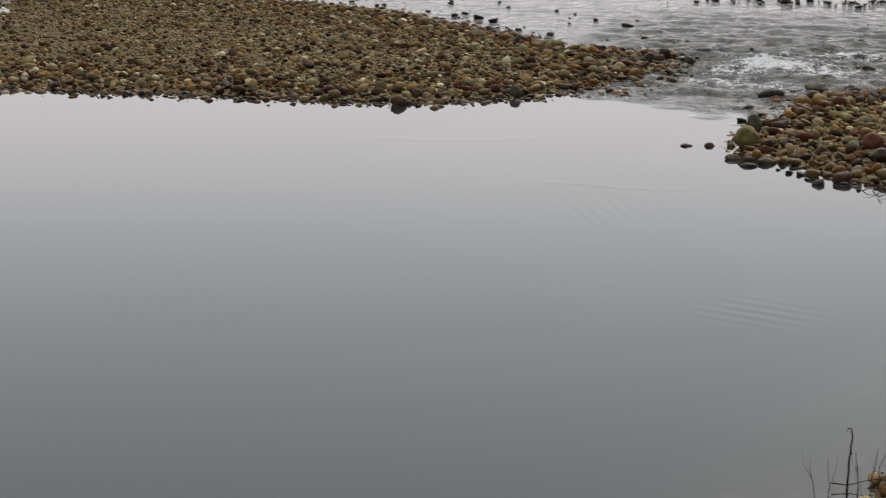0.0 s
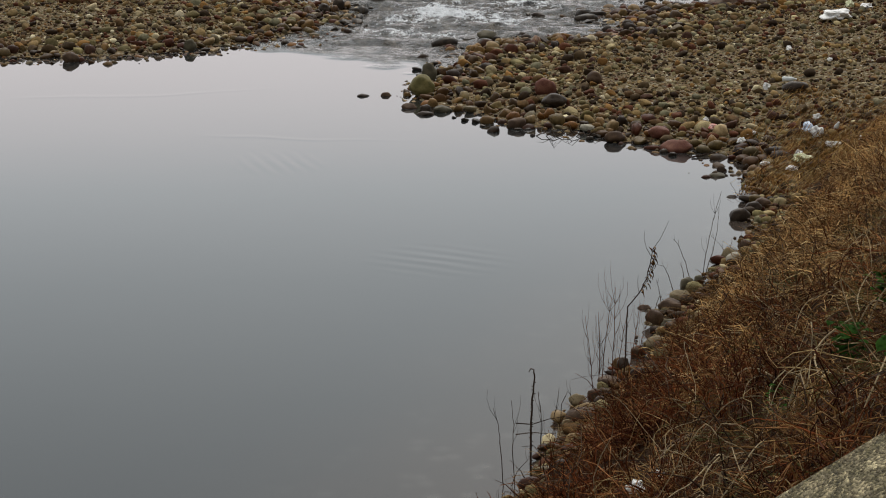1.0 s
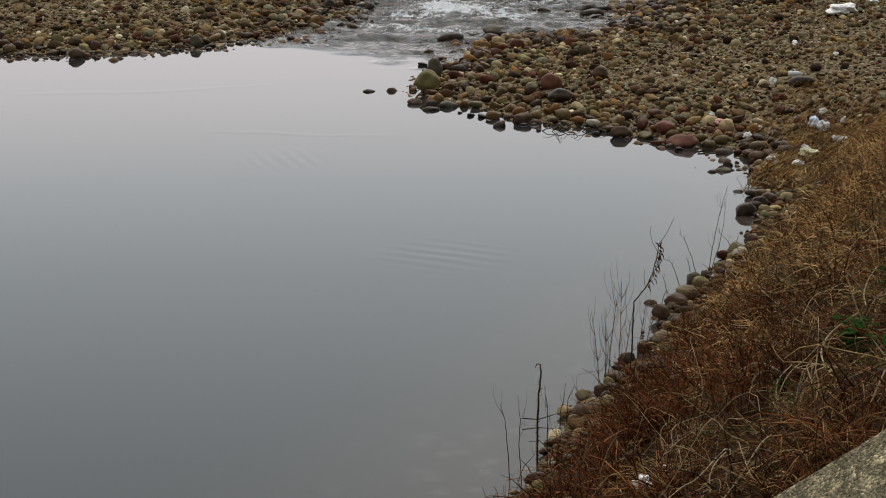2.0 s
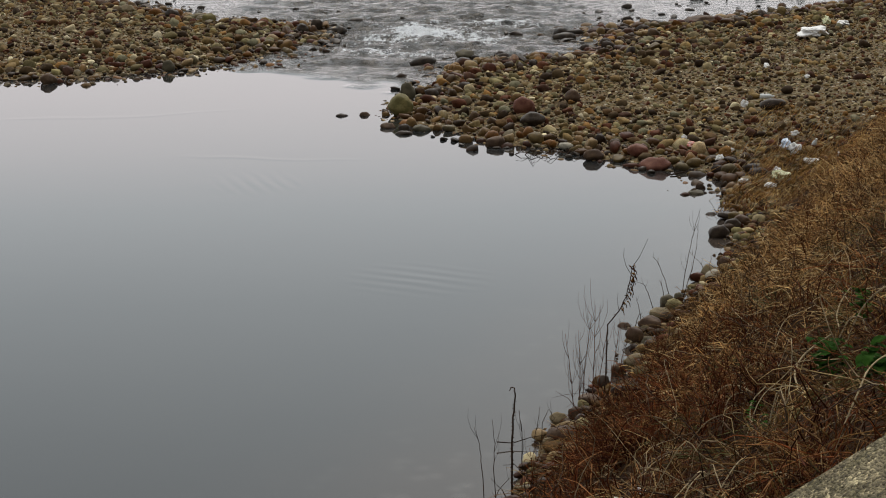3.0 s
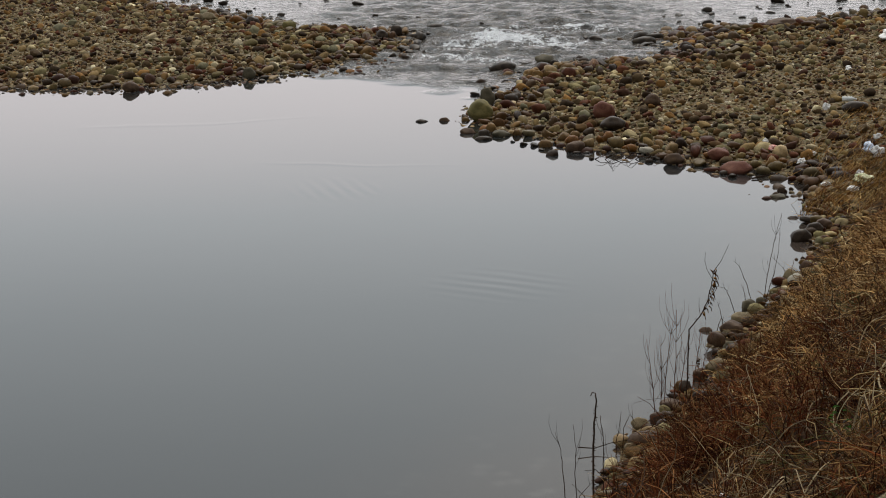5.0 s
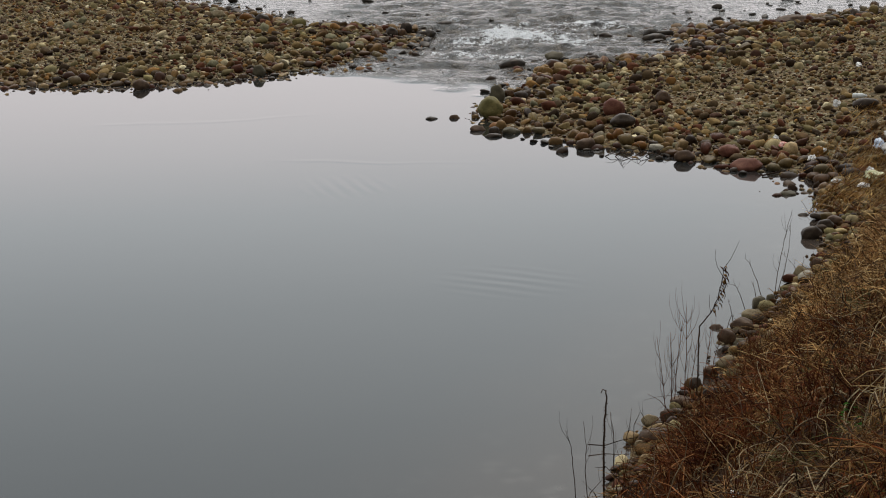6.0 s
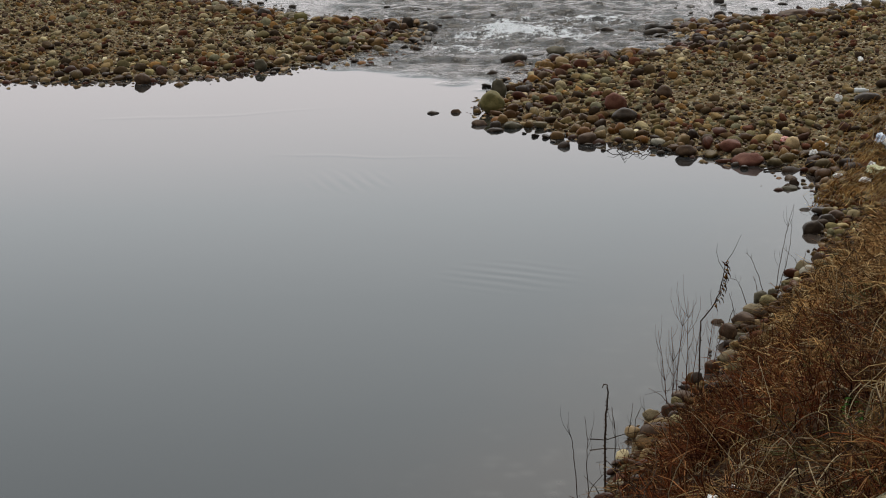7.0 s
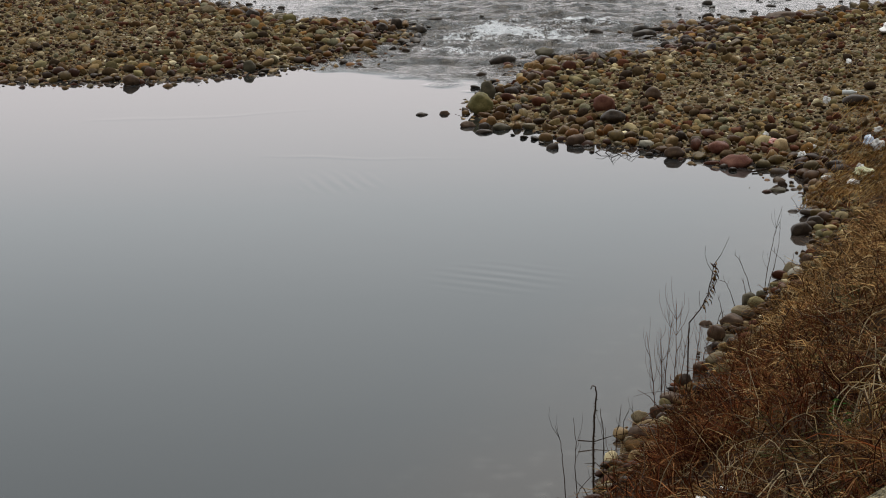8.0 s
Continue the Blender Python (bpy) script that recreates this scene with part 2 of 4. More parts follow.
M_YELLOWBAG = plain("pale_yellow_plastic", (0.55, 0.56, 0.32), (0.70, 0.70, 0.48), 0.4)
M_BLUEBAG = plain("pale_blue_plastic", (0.38, 0.46, 0.58), (0.66, 0.70, 0.76), 0.4)
M_PINKBAG = plain("red_pink_plastic", (0.45, 0.12, 0.09), (0.62, 0.42, 0.37), 0.4)
M_BOTTLE = plain("cloudy_bottle", (0.50, 0.52, 0.50), (0.66, 0.68, 0.66), 0.2)

# ---------------- plan: shores, levee, heights ----------------
rng = np.random.default_rng(7)
FOOT, ALONG, UPHILL = np.array((0.93, 20.52)), np.array((0.3417, 0.9398)), np.array((0.9398, -0.3417))
BANK_SHORE = [(-17.5, -30.0), (0.99, 20.53), (1.06, 21.45), (1.28, 22.05), (1.58, 22.95), (1.97, 23.97), (2.3, 24.6), (2.58, 25.4), (2.87, 26.7), (3.22, 27.6), (3.52, 28.5), (4.14, 30.0), (4.62, 31.1), (4.97, 32.4), (5.36, 35.25), (5.6, 38.4)]
BAR_SHORE = [(5.5, 39.5), (4.55, 40.15), (3.37, 41.3), (2.6, 42.2), (1.28, 42.6), (0.45, 44.2), (-0.3, 45.3), (-0.7, 46.6), (-0.3, 48.6), (-0.1, 51.0), (0.5, 53.8), (1.2, 55.6), (1.9, 55.9), (2.78, 56.1), (3.65, 56.6),
             (4.6, 57.6), (5.1, 59.8), (4.9, 62.2), (6.32, 64.2), (8.47, 64.6), (10.37, 66.9), (12.38, 68.6), (14.3, 70.4), (15.86, 71.7), (40, 84), (300, 150), (300, -30)]
SPIT_SHORE = [(-200, 48), (-60, 52.2), (-21.3, 52.9), (-18.8, 52.9), (-16.4, 52.8), (-13.9, 52.75), (-11.6, 52.5), (-10.1, 52.6), (-8.25, 53.2), (-7.05, 54.36), (-5.17, 55.99),
              (-4.52, 57.5), (-3.9, 60.4), (-3.53, 63.6), (-5.13, 64.8), (-7.08, 65.6), (-8.84, 67.5), (-10.91, 70.8), (-12.51, 72.9), (-14.76, 75.6), (-17.53, 78.0), (-20.9, 80.2), (-60, 96), (-200, 120)]


def signed_distance(px, py, corners):
    """Distance to a polygon's outline, positive inside."""
    best = np.full(px.shape, 1e9)
    inside = np.zeros(px.shape, bool)
    for (ax, ay), (bx, by) in zip(corners, corners[1:] + corners[:1]):
        ex, ey = bx - ax, by - ay
        k = np.clip(((px - ax) * ex + (py - ay) * ey) / (ex * ex + ey * ey), 0, 1)
        best = np.minimum(best, np.hypot(px - ax - k * ex, py - ay - k * ey))
        if ay != by:
            inside ^= ((ay > py) != (by > py)) & (px < ex * (py - ay) / (by - ay) + ax)
    return np.where(inside, best, -best)


def wobble(px, py, size, seed):
    """Smooth noise between about -1 and 1 from a few crossing waves."""
    r = np.random.default_rng(seed)
    out = np.zeros(np.shape(px))
    for k in range(7):
        a, ph, s = r.uniform(0, 2 * np.pi), r.uniform(0, 6.28), r.uniform(0.6, 2.2) / size
        out += np.sin((np.cos(a) * px + np.sin(a) * py) * s * 6.28 + ph + 1.5 * np.sin(px * s * 1.7 + py * s * 2.3 + k))
    return out / 3.5


def smooth(e0, e1, v):
    k = np.clip((v - e0) / (e1 - e0), 0, 1)
    return k * k * (3 - 2 * k)


def uphill(px, py):
    return (px - FOOT[0]) * UPHILL[0] + (py - FOOT[1]) * UPHILL[1]


def shores(px, py):
    """Distance inland from the nearer shore, and which land it is (spit: True)."""
    ws = 0.22 * wobble(px, py, 1.6, 3) + 0.12 * wobble(px, py, 0.6, 4)
    right = signed_distance(px, py, BANK_SHORE + BAR_SHORE)
    left = signed_distance(px, py, SPIT_SHORE)
    far = py - 125 - 4 * wobble(px, py, 40, 5)
    return np.maximum(np.maximum(right, left) + ws, far), left > right


def height(px, py):
    sd, _ = shores(px, py)
    land = np.where(sd > 0, 0.02 + 0.6 * (1 - np.exp(-np.maximum(sd, 0) / 6.0)), -0.55 * (1 - np.exp(np.minimum(sd, 0) / 2.5)))
    land = land + 0.035 * wobble(px, py, 2.5, 6) * smooth(-0.5, 1.0, sd)
    d = uphill(px, py) + 0.12 * wobble(px, py, 2.0, 8)
    slope = 0.8 * d + 2.3 * smooth(6.5, 2.0, py) * smooth(0, 3, d)
    levee = np.minimum(slope, 5.85) + 0.05 * wobble(px, py, 0.9, 9)
    return np.maximum(land, levee)


def graded(lo, hi, step, reach):
    """Even steps between lo and hi, then growing ones out to reach."""
    mid = list(np.arange(lo, hi + step / 2, step))
    s = step
    while mid[-1] < reach:
        s *= 1.35
        mid.append(mid[-1] + s)
    s = step
    while mid[0] > -reach:
        s *= 1.35
        mid.insert(0, mid[0] - s)
    return np.array(mid)


def mesh_from(name, verts, faces, material=None, shade=True):
    me = bpy.data.meshes.new(name)
    me.from_pydata(verts, [], faces)
    if shade:
        me.polygons.foreach_set("use_smooth", np.ones(len(me.polygons), bool))
    if material:
        me.materials.append(material)
    me.update()
    return me


def sheet(name, xs, ys, zfun, material):
    gx, gy = np.meshgrid(xs, ys)
    z = zfun(gx, gy)
    verts = np.stack([gx, gy, z], -1).reshape(-1, 3)
    n, w = len(ys), len(xs)
    i = (np.arange(n - 1)[:, None] * w + np.arange(w - 1)[None, :]).reshape(-1)
    faces = np.stack([i, i + 1, i + w + 1, i + w], -1)
    return mesh_from(name, verts.tolist(), faces.tolist(), material), gx.reshape(-1), gy.reshape(-1)


def set_attribute(me, name, values):
    a = me.attributes.new(name, "FLOAT", "POINT")
    a.data.foreach_set("value", np.asarray(values, np.float32))


me, gx, gy = sheet("ground", graded(-34, 24, 0.3, 2400), graded(-6, 92, 0.3, 2400), height, M_GROUND)
set_attribute(me, "bank", smooth(0.2, 0.9, uphill(gx, gy) + 0.3 * wobble(gx, gy, 1.2, 12) + 0.8 * smooth(38, 33, gy)))
ground = tagged(new("ground", me), "brown gravel riverbed rising into an earthen levee", "ground", kind="structure")


def riffle(px, py):
    return smooth(0.0, 3.0, py - (50.4 - 0.85 * (px + 1.0)) + 0.8 * wobble(px, py, 3.0, 21))


def rapid(px, py):
    """How broken the water is: most between the two bars and just above them."""
    return 0.27 + 0.73 * np.exp(-((px + 0.3) / 6.0) ** 4 - ((py - 64.5) / 13.0) ** 2)


def foam_field(px, py):
    f = np.zeros(np.shape(px))
    for fx, fy, sx, sy, a in ((-0.6, 63.4, 0.9, 1.7, 0.8), (-2.0, 58.2, 1.3, 0.8, 0.6), (-0.6, 57.2, 0.9, 0.9, 0.55), (2.4, 65.5, 1.4, 1.5, 0.5), (-1.6, 60.5, 1.0, 1.0, 0.55), (1.5, 61.0, 0.9, 1.4, 0.5), (0.3, 63.0, 5.0, 8.5, 0.60), (0.2, 62.2, 0.8, 0.7, 0.5)):
        f += a * np.exp(-((px - fx) / sx) ** 2 - ((py - fy) / sy) ** 2)
    return np.clip(0.8 * f, 0, 1.0)


def lattice(px, py, size, seed):
    """Fractal value noise between about -1 and 1."""
    table = np.random.default_rng(seed).uniform(-1, 1, (256, 256))
    out, amp = np.zeros(np.shape(px)), 1.0
    for octave in range(4):
        u, v = px / size + 17.3 * octave, py / size + 5.1 * octave
        i, j = np.floor(u).astype(int), np.floor(v).astype(int)
        a, b = u - i, v - j
        a, b = a * a * (3 - 2 * a), b * b * (3 - 2 * b)
        q = [table[(i + di) % 256, (j + dj) % 256] for di in (0, 1) for dj in (0, 1)]
        out += amp * ((q[0] * (1 - b) + q[1] * b) * (1 - a) + (q[2] * (1 - b) + q[3] * b) * a)
        amp *= 0.55
        size *= 0.5
    return out


def water_level(px, py):
    m = riffle(px, py)
    rough = rapid(px, py)
    wave = 0.10 * lattice(px * 0.7, py, 0.85, 31) + 0.03 * wobble(px, py, 2.2, 33)
    return m * rough * wave + 0.07 * m * foam_field(px, py) * (0.6 + lattice(px, py, 0.6, 34))


me, gx, gy = sheet("water", graded(-10, 10, 0.14, 900), graded(50, 80, 0.14, 900), water_level, M_WATER)
rough = rapid(gx, gy)
set_attribute(me, "riffle", riffle(gx, gy) * rough)
set_attribute(me, "foam", foam_field(gx, gy) * riffle(gx, gy))
water = tagged(new("water", me), "calm grey pool fed by a shallow foaming riffle", "water", kind="structure")


# ---------------- small builders ----------------
def part(name, bm, material, parent, label=""):
    """Links a bmesh as one mesh object under a thing or a part."""
    data = bpy.data.meshes.new(name)
    bm.to_mesh(data)
    bm.free()
    data.polygons.foreach_set("use_smooth", np.ones(len(data.polygons), bool))
    data.materials.append(material)
    ob = new(name, data)
    ob.parent = parent
    if label:
        ob["label"] = label
    return ob


def pebble_shape(level, seed, flat=0.56, cuts=(4, 9), deep=0.45):
    """Vertices and faces of a rounded, uneven cobble about 1 m across."""
    bm = bmesh.new()
    bmesh.ops.create_icosphere(bm, subdivisions=level, radius=0.5)
    r = random.Random(seed)
    off = Vector((r.uniform(0, 50), r.uniform(0, 50), r.uniform(0, 50)))
    sx, sy, sz = 1.0, r.uniform(0.58, 0.95), flat * r.uniform(0.8, 1.25)
    for v in bm.verts:
        n = v.co.normalized()
        k = 1 + 0.26 * noise.noise(n * 1.3 + off) + 0.10 * noise.noise(n * 3.1 + off)
        v.co = Vector((n.x * sx, n.y * sy, n.z * sz)) * 0.5 * k
    for _ in range(r.randrange(*cuts)):
        face = Vector((r.gauss(0, 1), r.gauss(0, 1), r.gauss(0, 0.8))).normalized()
        cut = r.uniform(deep, 0.78) * max(v.co.dot(face) for v in bm.verts)
        for v in bm.verts:
            v.co -= face * max(0.0, v.co.dot(face) - cut) * 0.85
    vs = np.array([v.co[:] for v in bm.verts])
    fs = np.array([[v.index for v in f.verts] for f in bm.faces])
    bm.free()
    return vs, fs


COBBLES = [pebble_shape(2, k) for k in range(14)]
PEBBLES = [pebble_shape(1, 40 + k, 0.56) for k in range(8)]
COBBLE_MESHES = [mesh_from("stone", v.tolist(), f.tolist(), M_STONE) for v, f in COBBLES]
WET_MESHES = [mesh_from("stone", v.tolist(), f.tolist(), M_WETSTONES) for v, f in COBBLES]


def joined(name, shapes, picks, places, yaws, sizes, tilts, material):
    """Many small solids in one mesh."""
    vs, fs, base = [], [], 0
    for k in range(len(picks)):
        v, f = shapes[picks[k]]
        c, s = math.cos(yaws[k]), math.sin(yaws[k])
        ct, st = math.cos(tilts[k]), math.sin(tilts[k])
        w = v * sizes[k]
        w = np.stack([w[:, 0] * ct - w[:, 2] * st, w[:, 1], w[:, 0] * st + w[:, 2] * ct], 1)
        w = np.stack([w[:, 0] * c - w[:, 1] * s, w[:, 0] * s + w[:, 1] * c, w[:, 2]], 1) + places[k]
        vs.append(w)
        fs.append(f + base)
        base += len(v)
    return mesh_from(name, np.concatenate(vs).tolist(), np.concatenate(fs).tolist(), material)


def spread(xs, ys, sizes, gap=0.72):
    """Keeps the larger of stones that would overlap."""
    order = np.argsort(-sizes)
    cells, keep = {}, []
    for k in order:
        cx, cy = int(xs[k] // 0.5), int(ys[k] // 0.5)
        ok = True
        for i in (cx - 1, cx, cx + 1):
            for j in (cy - 1, cy, cy + 1):
                for q in cells.get((i, j), ()):
                    if (xs[k] - xs[q]) ** 2 + (ys[k] - ys[q]) ** 2 < (gap * 0.5 * (sizes[k] + sizes[q])) ** 2:
                        ok = False
                        break
                if not ok:
                    break
            if not ok:
                break
        if ok:
            cells.setdefault((cx, cy), []).append(k)
            keep.append(k)
    return np.array(keep)


def gravel_bar(label, box, count, want_spit, inland=(-0.5, 99.0), bank_limit=0.35, coarse=1.0, gap=0.66, damp_to=0.55, rugged=0.45):
    x0, x1, y0, y1 = box
    xs, ys = rng.uniform(x0, x1, count), rng.uniform(y0, y1, count)
    sd, spit = shores(xs, ys)
    sd = sd + rugged * wobble(xs, ys, 0.9, 61)
    d = uphill(xs, ys)
    patch = smooth(-0.6, 0.5, wobble(xs, ys, 3.0, 62) + 1.2 * np.exp(-np.maximum(sd, 0) / 2.5))
    chance = np.where(sd < 0.15, 0.30, 0.42 + 0.58 * patch)
    ok = (spit == want_spit) & (sd > inland[0]) & (sd < inland[1]) & (d < bank_limit) & (rng.uniform(0, 1, count) < chance)
    xs, ys, sd = xs[ok], ys[ok], sd[ok]
    edge = np.exp(-np.maximum(sd, 0) / 2.6)
    sizes = (0.060 + 0.090 * edge) * rng.lognormal(0, 0.62, len(xs)) * coarse
    sizes = np.clip(sizes, 0.036, 0.30 if coarse < 0.8 else 0.46 if coarse < 1.5 else 0.62)
    keep = spread(xs, ys, sizes, gap)
    xs, ys, sizes, sd = xs[keep], ys[keep], sizes[keep], sd[keep]
    zs = np.maximum(height(xs, ys) + sizes * 0.13, -0.12 * sizes)
    yaw, tilt = rng.uniform(0, 6.28, len(xs)), rng.normal(0, 0.4, len(xs))
    wet = sd + rng.normal(0, 0.35, len(xs)) < damp_to
    bar = tagged(new("gravel_bar"), label, "gravel bar", kind="structure")
    near = np.argsort(-sizes)[:300]
    rest = np.setdiff1d(np.arange(len(xs)), near)
    for k in near:
        ob = new("stone", (WET_MESHES if wet[k] else COBBLE_MESHES)[k % len(COBBLE_MESHES)])
        ob.parent = bar
        ob.matrix_basis = Matrix.LocRotScale((xs[k], ys[k], zs[k]), Euler((tilt[k], 0, yaw[k])), Vector((1, 1, rng.uniform(0.75, 1.25))) * sizes[k])
    big, damp = sizes[rest] > 0.13, wet[rest]
    for idx, shapes, look_of in ((rest[big & ~damp], COBBLES, M_PEBBLE), (rest[~big & ~damp], PEBBLES, M_PEBBLE), (rest[big & damp], COBBLES, M_WETPEBBLE), (rest[~big & damp], PEBBLES, M_WETPEBBLE)):
        if len(idx):
            me = joined("pebbles", shapes, rng.integers(0, len(shapes), len(idx)), np.stack([xs, ys, zs], 1)[idx], yaw[idx], sizes[idx], tilt[idx], look_of)
            ob = new("pebbles", me)
            ob.parent = bar
            ob["kind"] = "stuff"
    return bar


# ---------------- concrete paving on the levee ----------------
def paving():
    """A slab that lies on the slope; its far end runs straight up the levee."""
    s1, s0, d0, d1, thick = -9.10, -30.0, 0.4, 6.4, 0.22
    thing = tagged(new("concrete_paving"), "weathered lichen-spotted concrete paving on the levee slope", "paving", kind="structure")
    for k in range(7):
        a, b = s1 - 3.1 * k, s1 - 3.1 * (k + 1) + 0.02
        bm = bmesh.new()
        rows = []
        for d in np.linspace(d0, d1, 25):
            for s in (a, b):
                jag = 0.012 * noise.noise(Vector((d * 3, s, 2)))
                p = FOOT + (s + jag) * ALONG + d * UPHILL
                z = 0.8 * d + 0.16
                rows.append((bm.verts.new((p[0], p[1], z)), bm.verts.new((p[0], p[1], z - thick))))
        for i in range(24):
            (t0, u0), (t1, u1), (t2, u2), (t3, u3) = rows[2 * i], rows[2 * i + 1], rows[2 * i + 2], rows[2 * i + 3]
            for q in ((t0, t1, t3, t2), (u0, u2, u3, u1), (t0, t2, u2, u0), (t1, u1, u3, t3)):
                bm.faces.new(q)
        bm.faces.new((rows[0][0], rows[0][1], rows[1][1], rows[1][0]))
        bm.faces.new((rows[-2][0], rows[-1][0], rows[-1][1], rows[-2][1]))
        bmesh.ops.recalc_face_normals(bm, faces=bm.faces)
        bmesh.ops.bevel(bm, geom=[e for e in bm.edges if e.is_boundary or e.calc_face_angle(0) > 1.0], offset=0.015, segments=2, affect="EDGES")
        ob = part("slab", bm, M_CONCRETE, thing)
        ob.data.polygons.foreach_set("use_smooth", np.zeros(len(ob.data.polygons), bool))


paving()


# ---------------- vegetation ----------------
def stalks(name, roots, tops, bends, radius, material, rings=4, sides=3):
    """Tapered bent stems as one mesh. roots, tops: (n, 3); bends: sideways offset of the middle."""
    n = len(roots)
    k = np.linspace(0, 1, rings)[None, :, None]
    line = roots[:, None, :] * (1 - k) + tops[:, None, :] * k + bends[:, None, :] * (4 * k * (1 - k))
    ang = np.arange(sides) * 2 * np.pi / sides
    ring = np.stack([np.cos(ang), np.sin(ang), np.zeros(sides)], -1)
    rad = (radius[:, None] * (1 - 0.75 * np.linspace(0, 1, rings))[None, :])[:, :, None, None]
    verts = (line[:, :, None, :] + ring[None, None] * rad).reshape(-1, 3)
    base = (np.arange(n) * rings * sides)[:, None, None]
    i = (np.arange(rings - 1) * sides)[None, :, None]
    j = np.arange(sides)[None, None, :]
    a, b = base + i + j, base + i + (j + 1) % sides
    faces = np.stack([a, b, b + sides, a + sides], -1).reshape(-1, 4)
    return mesh_from(name, verts.tolist(), faces.tolist(), material)


def levee_points(n, s0, s1, d0, d1):
    s, d = rng.uniform(s0, s1, n), rng.uniform(d0, d1, n)
    p = FOOT[None] + s[:, None] * ALONG[None] + d[:, None] * UPHILL[None]
    return s, d, np.stack([p[:, 0], p[:, 1], height(p[:, 0], p[:, 1]) - 0.02], 1)


def stems(name, lines, radius, material, sides=3):
    """Tapered stems along curved lines (n, rings, 3) as one mesh."""
    n, rings, _ = lines.shape
    ang = np.arange(sides) * 2 * np.pi / sides
    ring = np.stack([np.cos(ang), np.sin(ang) * 0.7, np.sin(ang) * 0.7], -1)
    rad = (radius[:, None] * (1 - 0.7 * np.linspace(0, 1, rings) ** 1.5)[None, :])[:, :, None, None]
    verts = (lines[:, :, None, :] + ring[None, None] * rad).reshape(-1, 3)
    base = (np.arange(n) * rings * sides)[:, None, None]
    i = (np.arange(rings - 1) * sides)[None, :, None]
    j = np.arange(sides)[None, None, :]
    a, b = base + i + j, base + i + (j + 1) % sides
    faces = np.stack([a, b, b + sides, a + sides], -1).reshape(-1, 4)
    return mesh_from(name, verts.tolist(), faces.tolist(), material)


# size, seed and level of the bare hollows between the plants
HOLLOWS = (0.9, 59, -0.02)


def thicket(name, label, clumps, per, area, length, thick, material, spread_out=0.10, rise=0.8, droop=0.7, curl=0.10, rings=7, category="dry grass", dense=None):
    """Tussocks of arching, drooping, curling stems with bare gaps between them."""
    s, d, c = levee_points(clumps, *area)
    if dense:
        ok = wobble(c[:, 0], c[:, 1], dense[0], dense[1]) > dense[2]
        c = c[ok]
    count = np.maximum(1, rng.poisson(per, len(c)) if per > 1 else np.ones(len(c), int))
    which = np.repeat(np.arange(len(c)), count)
    n = len(which)
    root = c[which].copy()
    root[:, :2] += rng.normal(0, spread_out, (n, 2))
    root[:, 2] = height(root[:, 0], root[:, 1]) - 0.02
    lean = (rng.normal(0, 0.40, (len(c), 2)) - 0.12 * UPHILL[None])[which]
    tall = np.exp(np.clip(rng.normal(0, 0.28, len(c)), -0.5, 0.4))[which]
    out = lean + rng.normal(0, 0.45, (n, 2))
    first = np.concatenate([out, rise * rng.uniform(0.5, 1.4, (n, 1))], 1)
    first /= np.linalg.norm(first, axis=1)[:, None]
    l = (length * tall * np.minimum(rng.lognormal(0, 0.35, n), 1.4))[:, None, None]
    k = np.linspace(0, 1, rings)[None, :, None]
    fall = np.concatenate([out * 0.5, -np.ones((n, 1))], 1) * (droop * rng.uniform(0.2, 1.3, (n, 1)))
    line = root[:, None] + l * (first[:, None] * k + 0.5 * fall[:, None] * k ** 2)
    for f in (0.8, 1.9):
        ph, way = rng.uniform(0, 6.28, (n, 1, 1)), rng.normal(0, 1, (n, 1, 3))
        line = line + l * curl / f * way * (np.sin(6.28 * f * k + ph) - np.sin(ph)) * 0.5
    me = stems(name, line, thick * rng.uniform(0.6, 1.4, n), material)
    return tagged(new(name, me), label, category, kind="stuff")


thicket("rust_weeds", "rust-brown dead weeds in drooping tussocks on the lower levee", 420, 22, (-9.1, 1.5, 0.6, 2.7), 0.36, 0.0062, M_RUST, 0.11, 0.9, 0.9, 0.12, dense=HOLLOWS)
thicket("rust_weeds", "rust-brown dead weeds among the straw on the levee", 190, 20, (-9.1, 0.0, 1.8, 5.6), 0.38, 0.0062, M_RUST, 0.10, 0.9, 0.8, 0.14, dense=HOLLOWS)
thicket("brown_grass", "brown grass tussocks along the foot of the levee", 190, 20, (-2.0, 9.0, 0.3, 1.6), 0.28, 0.0060, M_UMBER, 0.12, 0.7, 1.0, 0.14, dense=HOLLOWS)
thicket("straw_grass", "matted brown grass tussocks high on the levee", 480, 24, (-9.1, 6.0, 1.7, 5.8), 0.30, 0.0060, M_UMBER, 0.13, 0.6, 1.0, 0.14, dense=HOLLOWS)
thicket("straw_grass", "pale straw tussocks high on the levee", 190, 13, (-9.1, 5.0, 2.0, 5.8), 0.34, 0.0056, M_STRAW, 0.12, 0.6, 1.0, 0.16, dense=(1.2, 56, -0.1))
thicket("olive_grass", "dull olive grass tufts among the dead weeds", 110, 22, (-9.1, 3.0, 2.2, 5.6), 0.24, 0.0050, M_OLIVE, 0.10, 0.6, 0.9, 0.08)
thicket("straw_grass", "bleached straw tussocks along the foot of the levee", 120, 12, (-6.0, 6.0, 0.3, 1.5), 0.30, 0.0046, M_STRAW, 0.10, 0.7, 0.9, 0.12, dense=HOLLOWS)
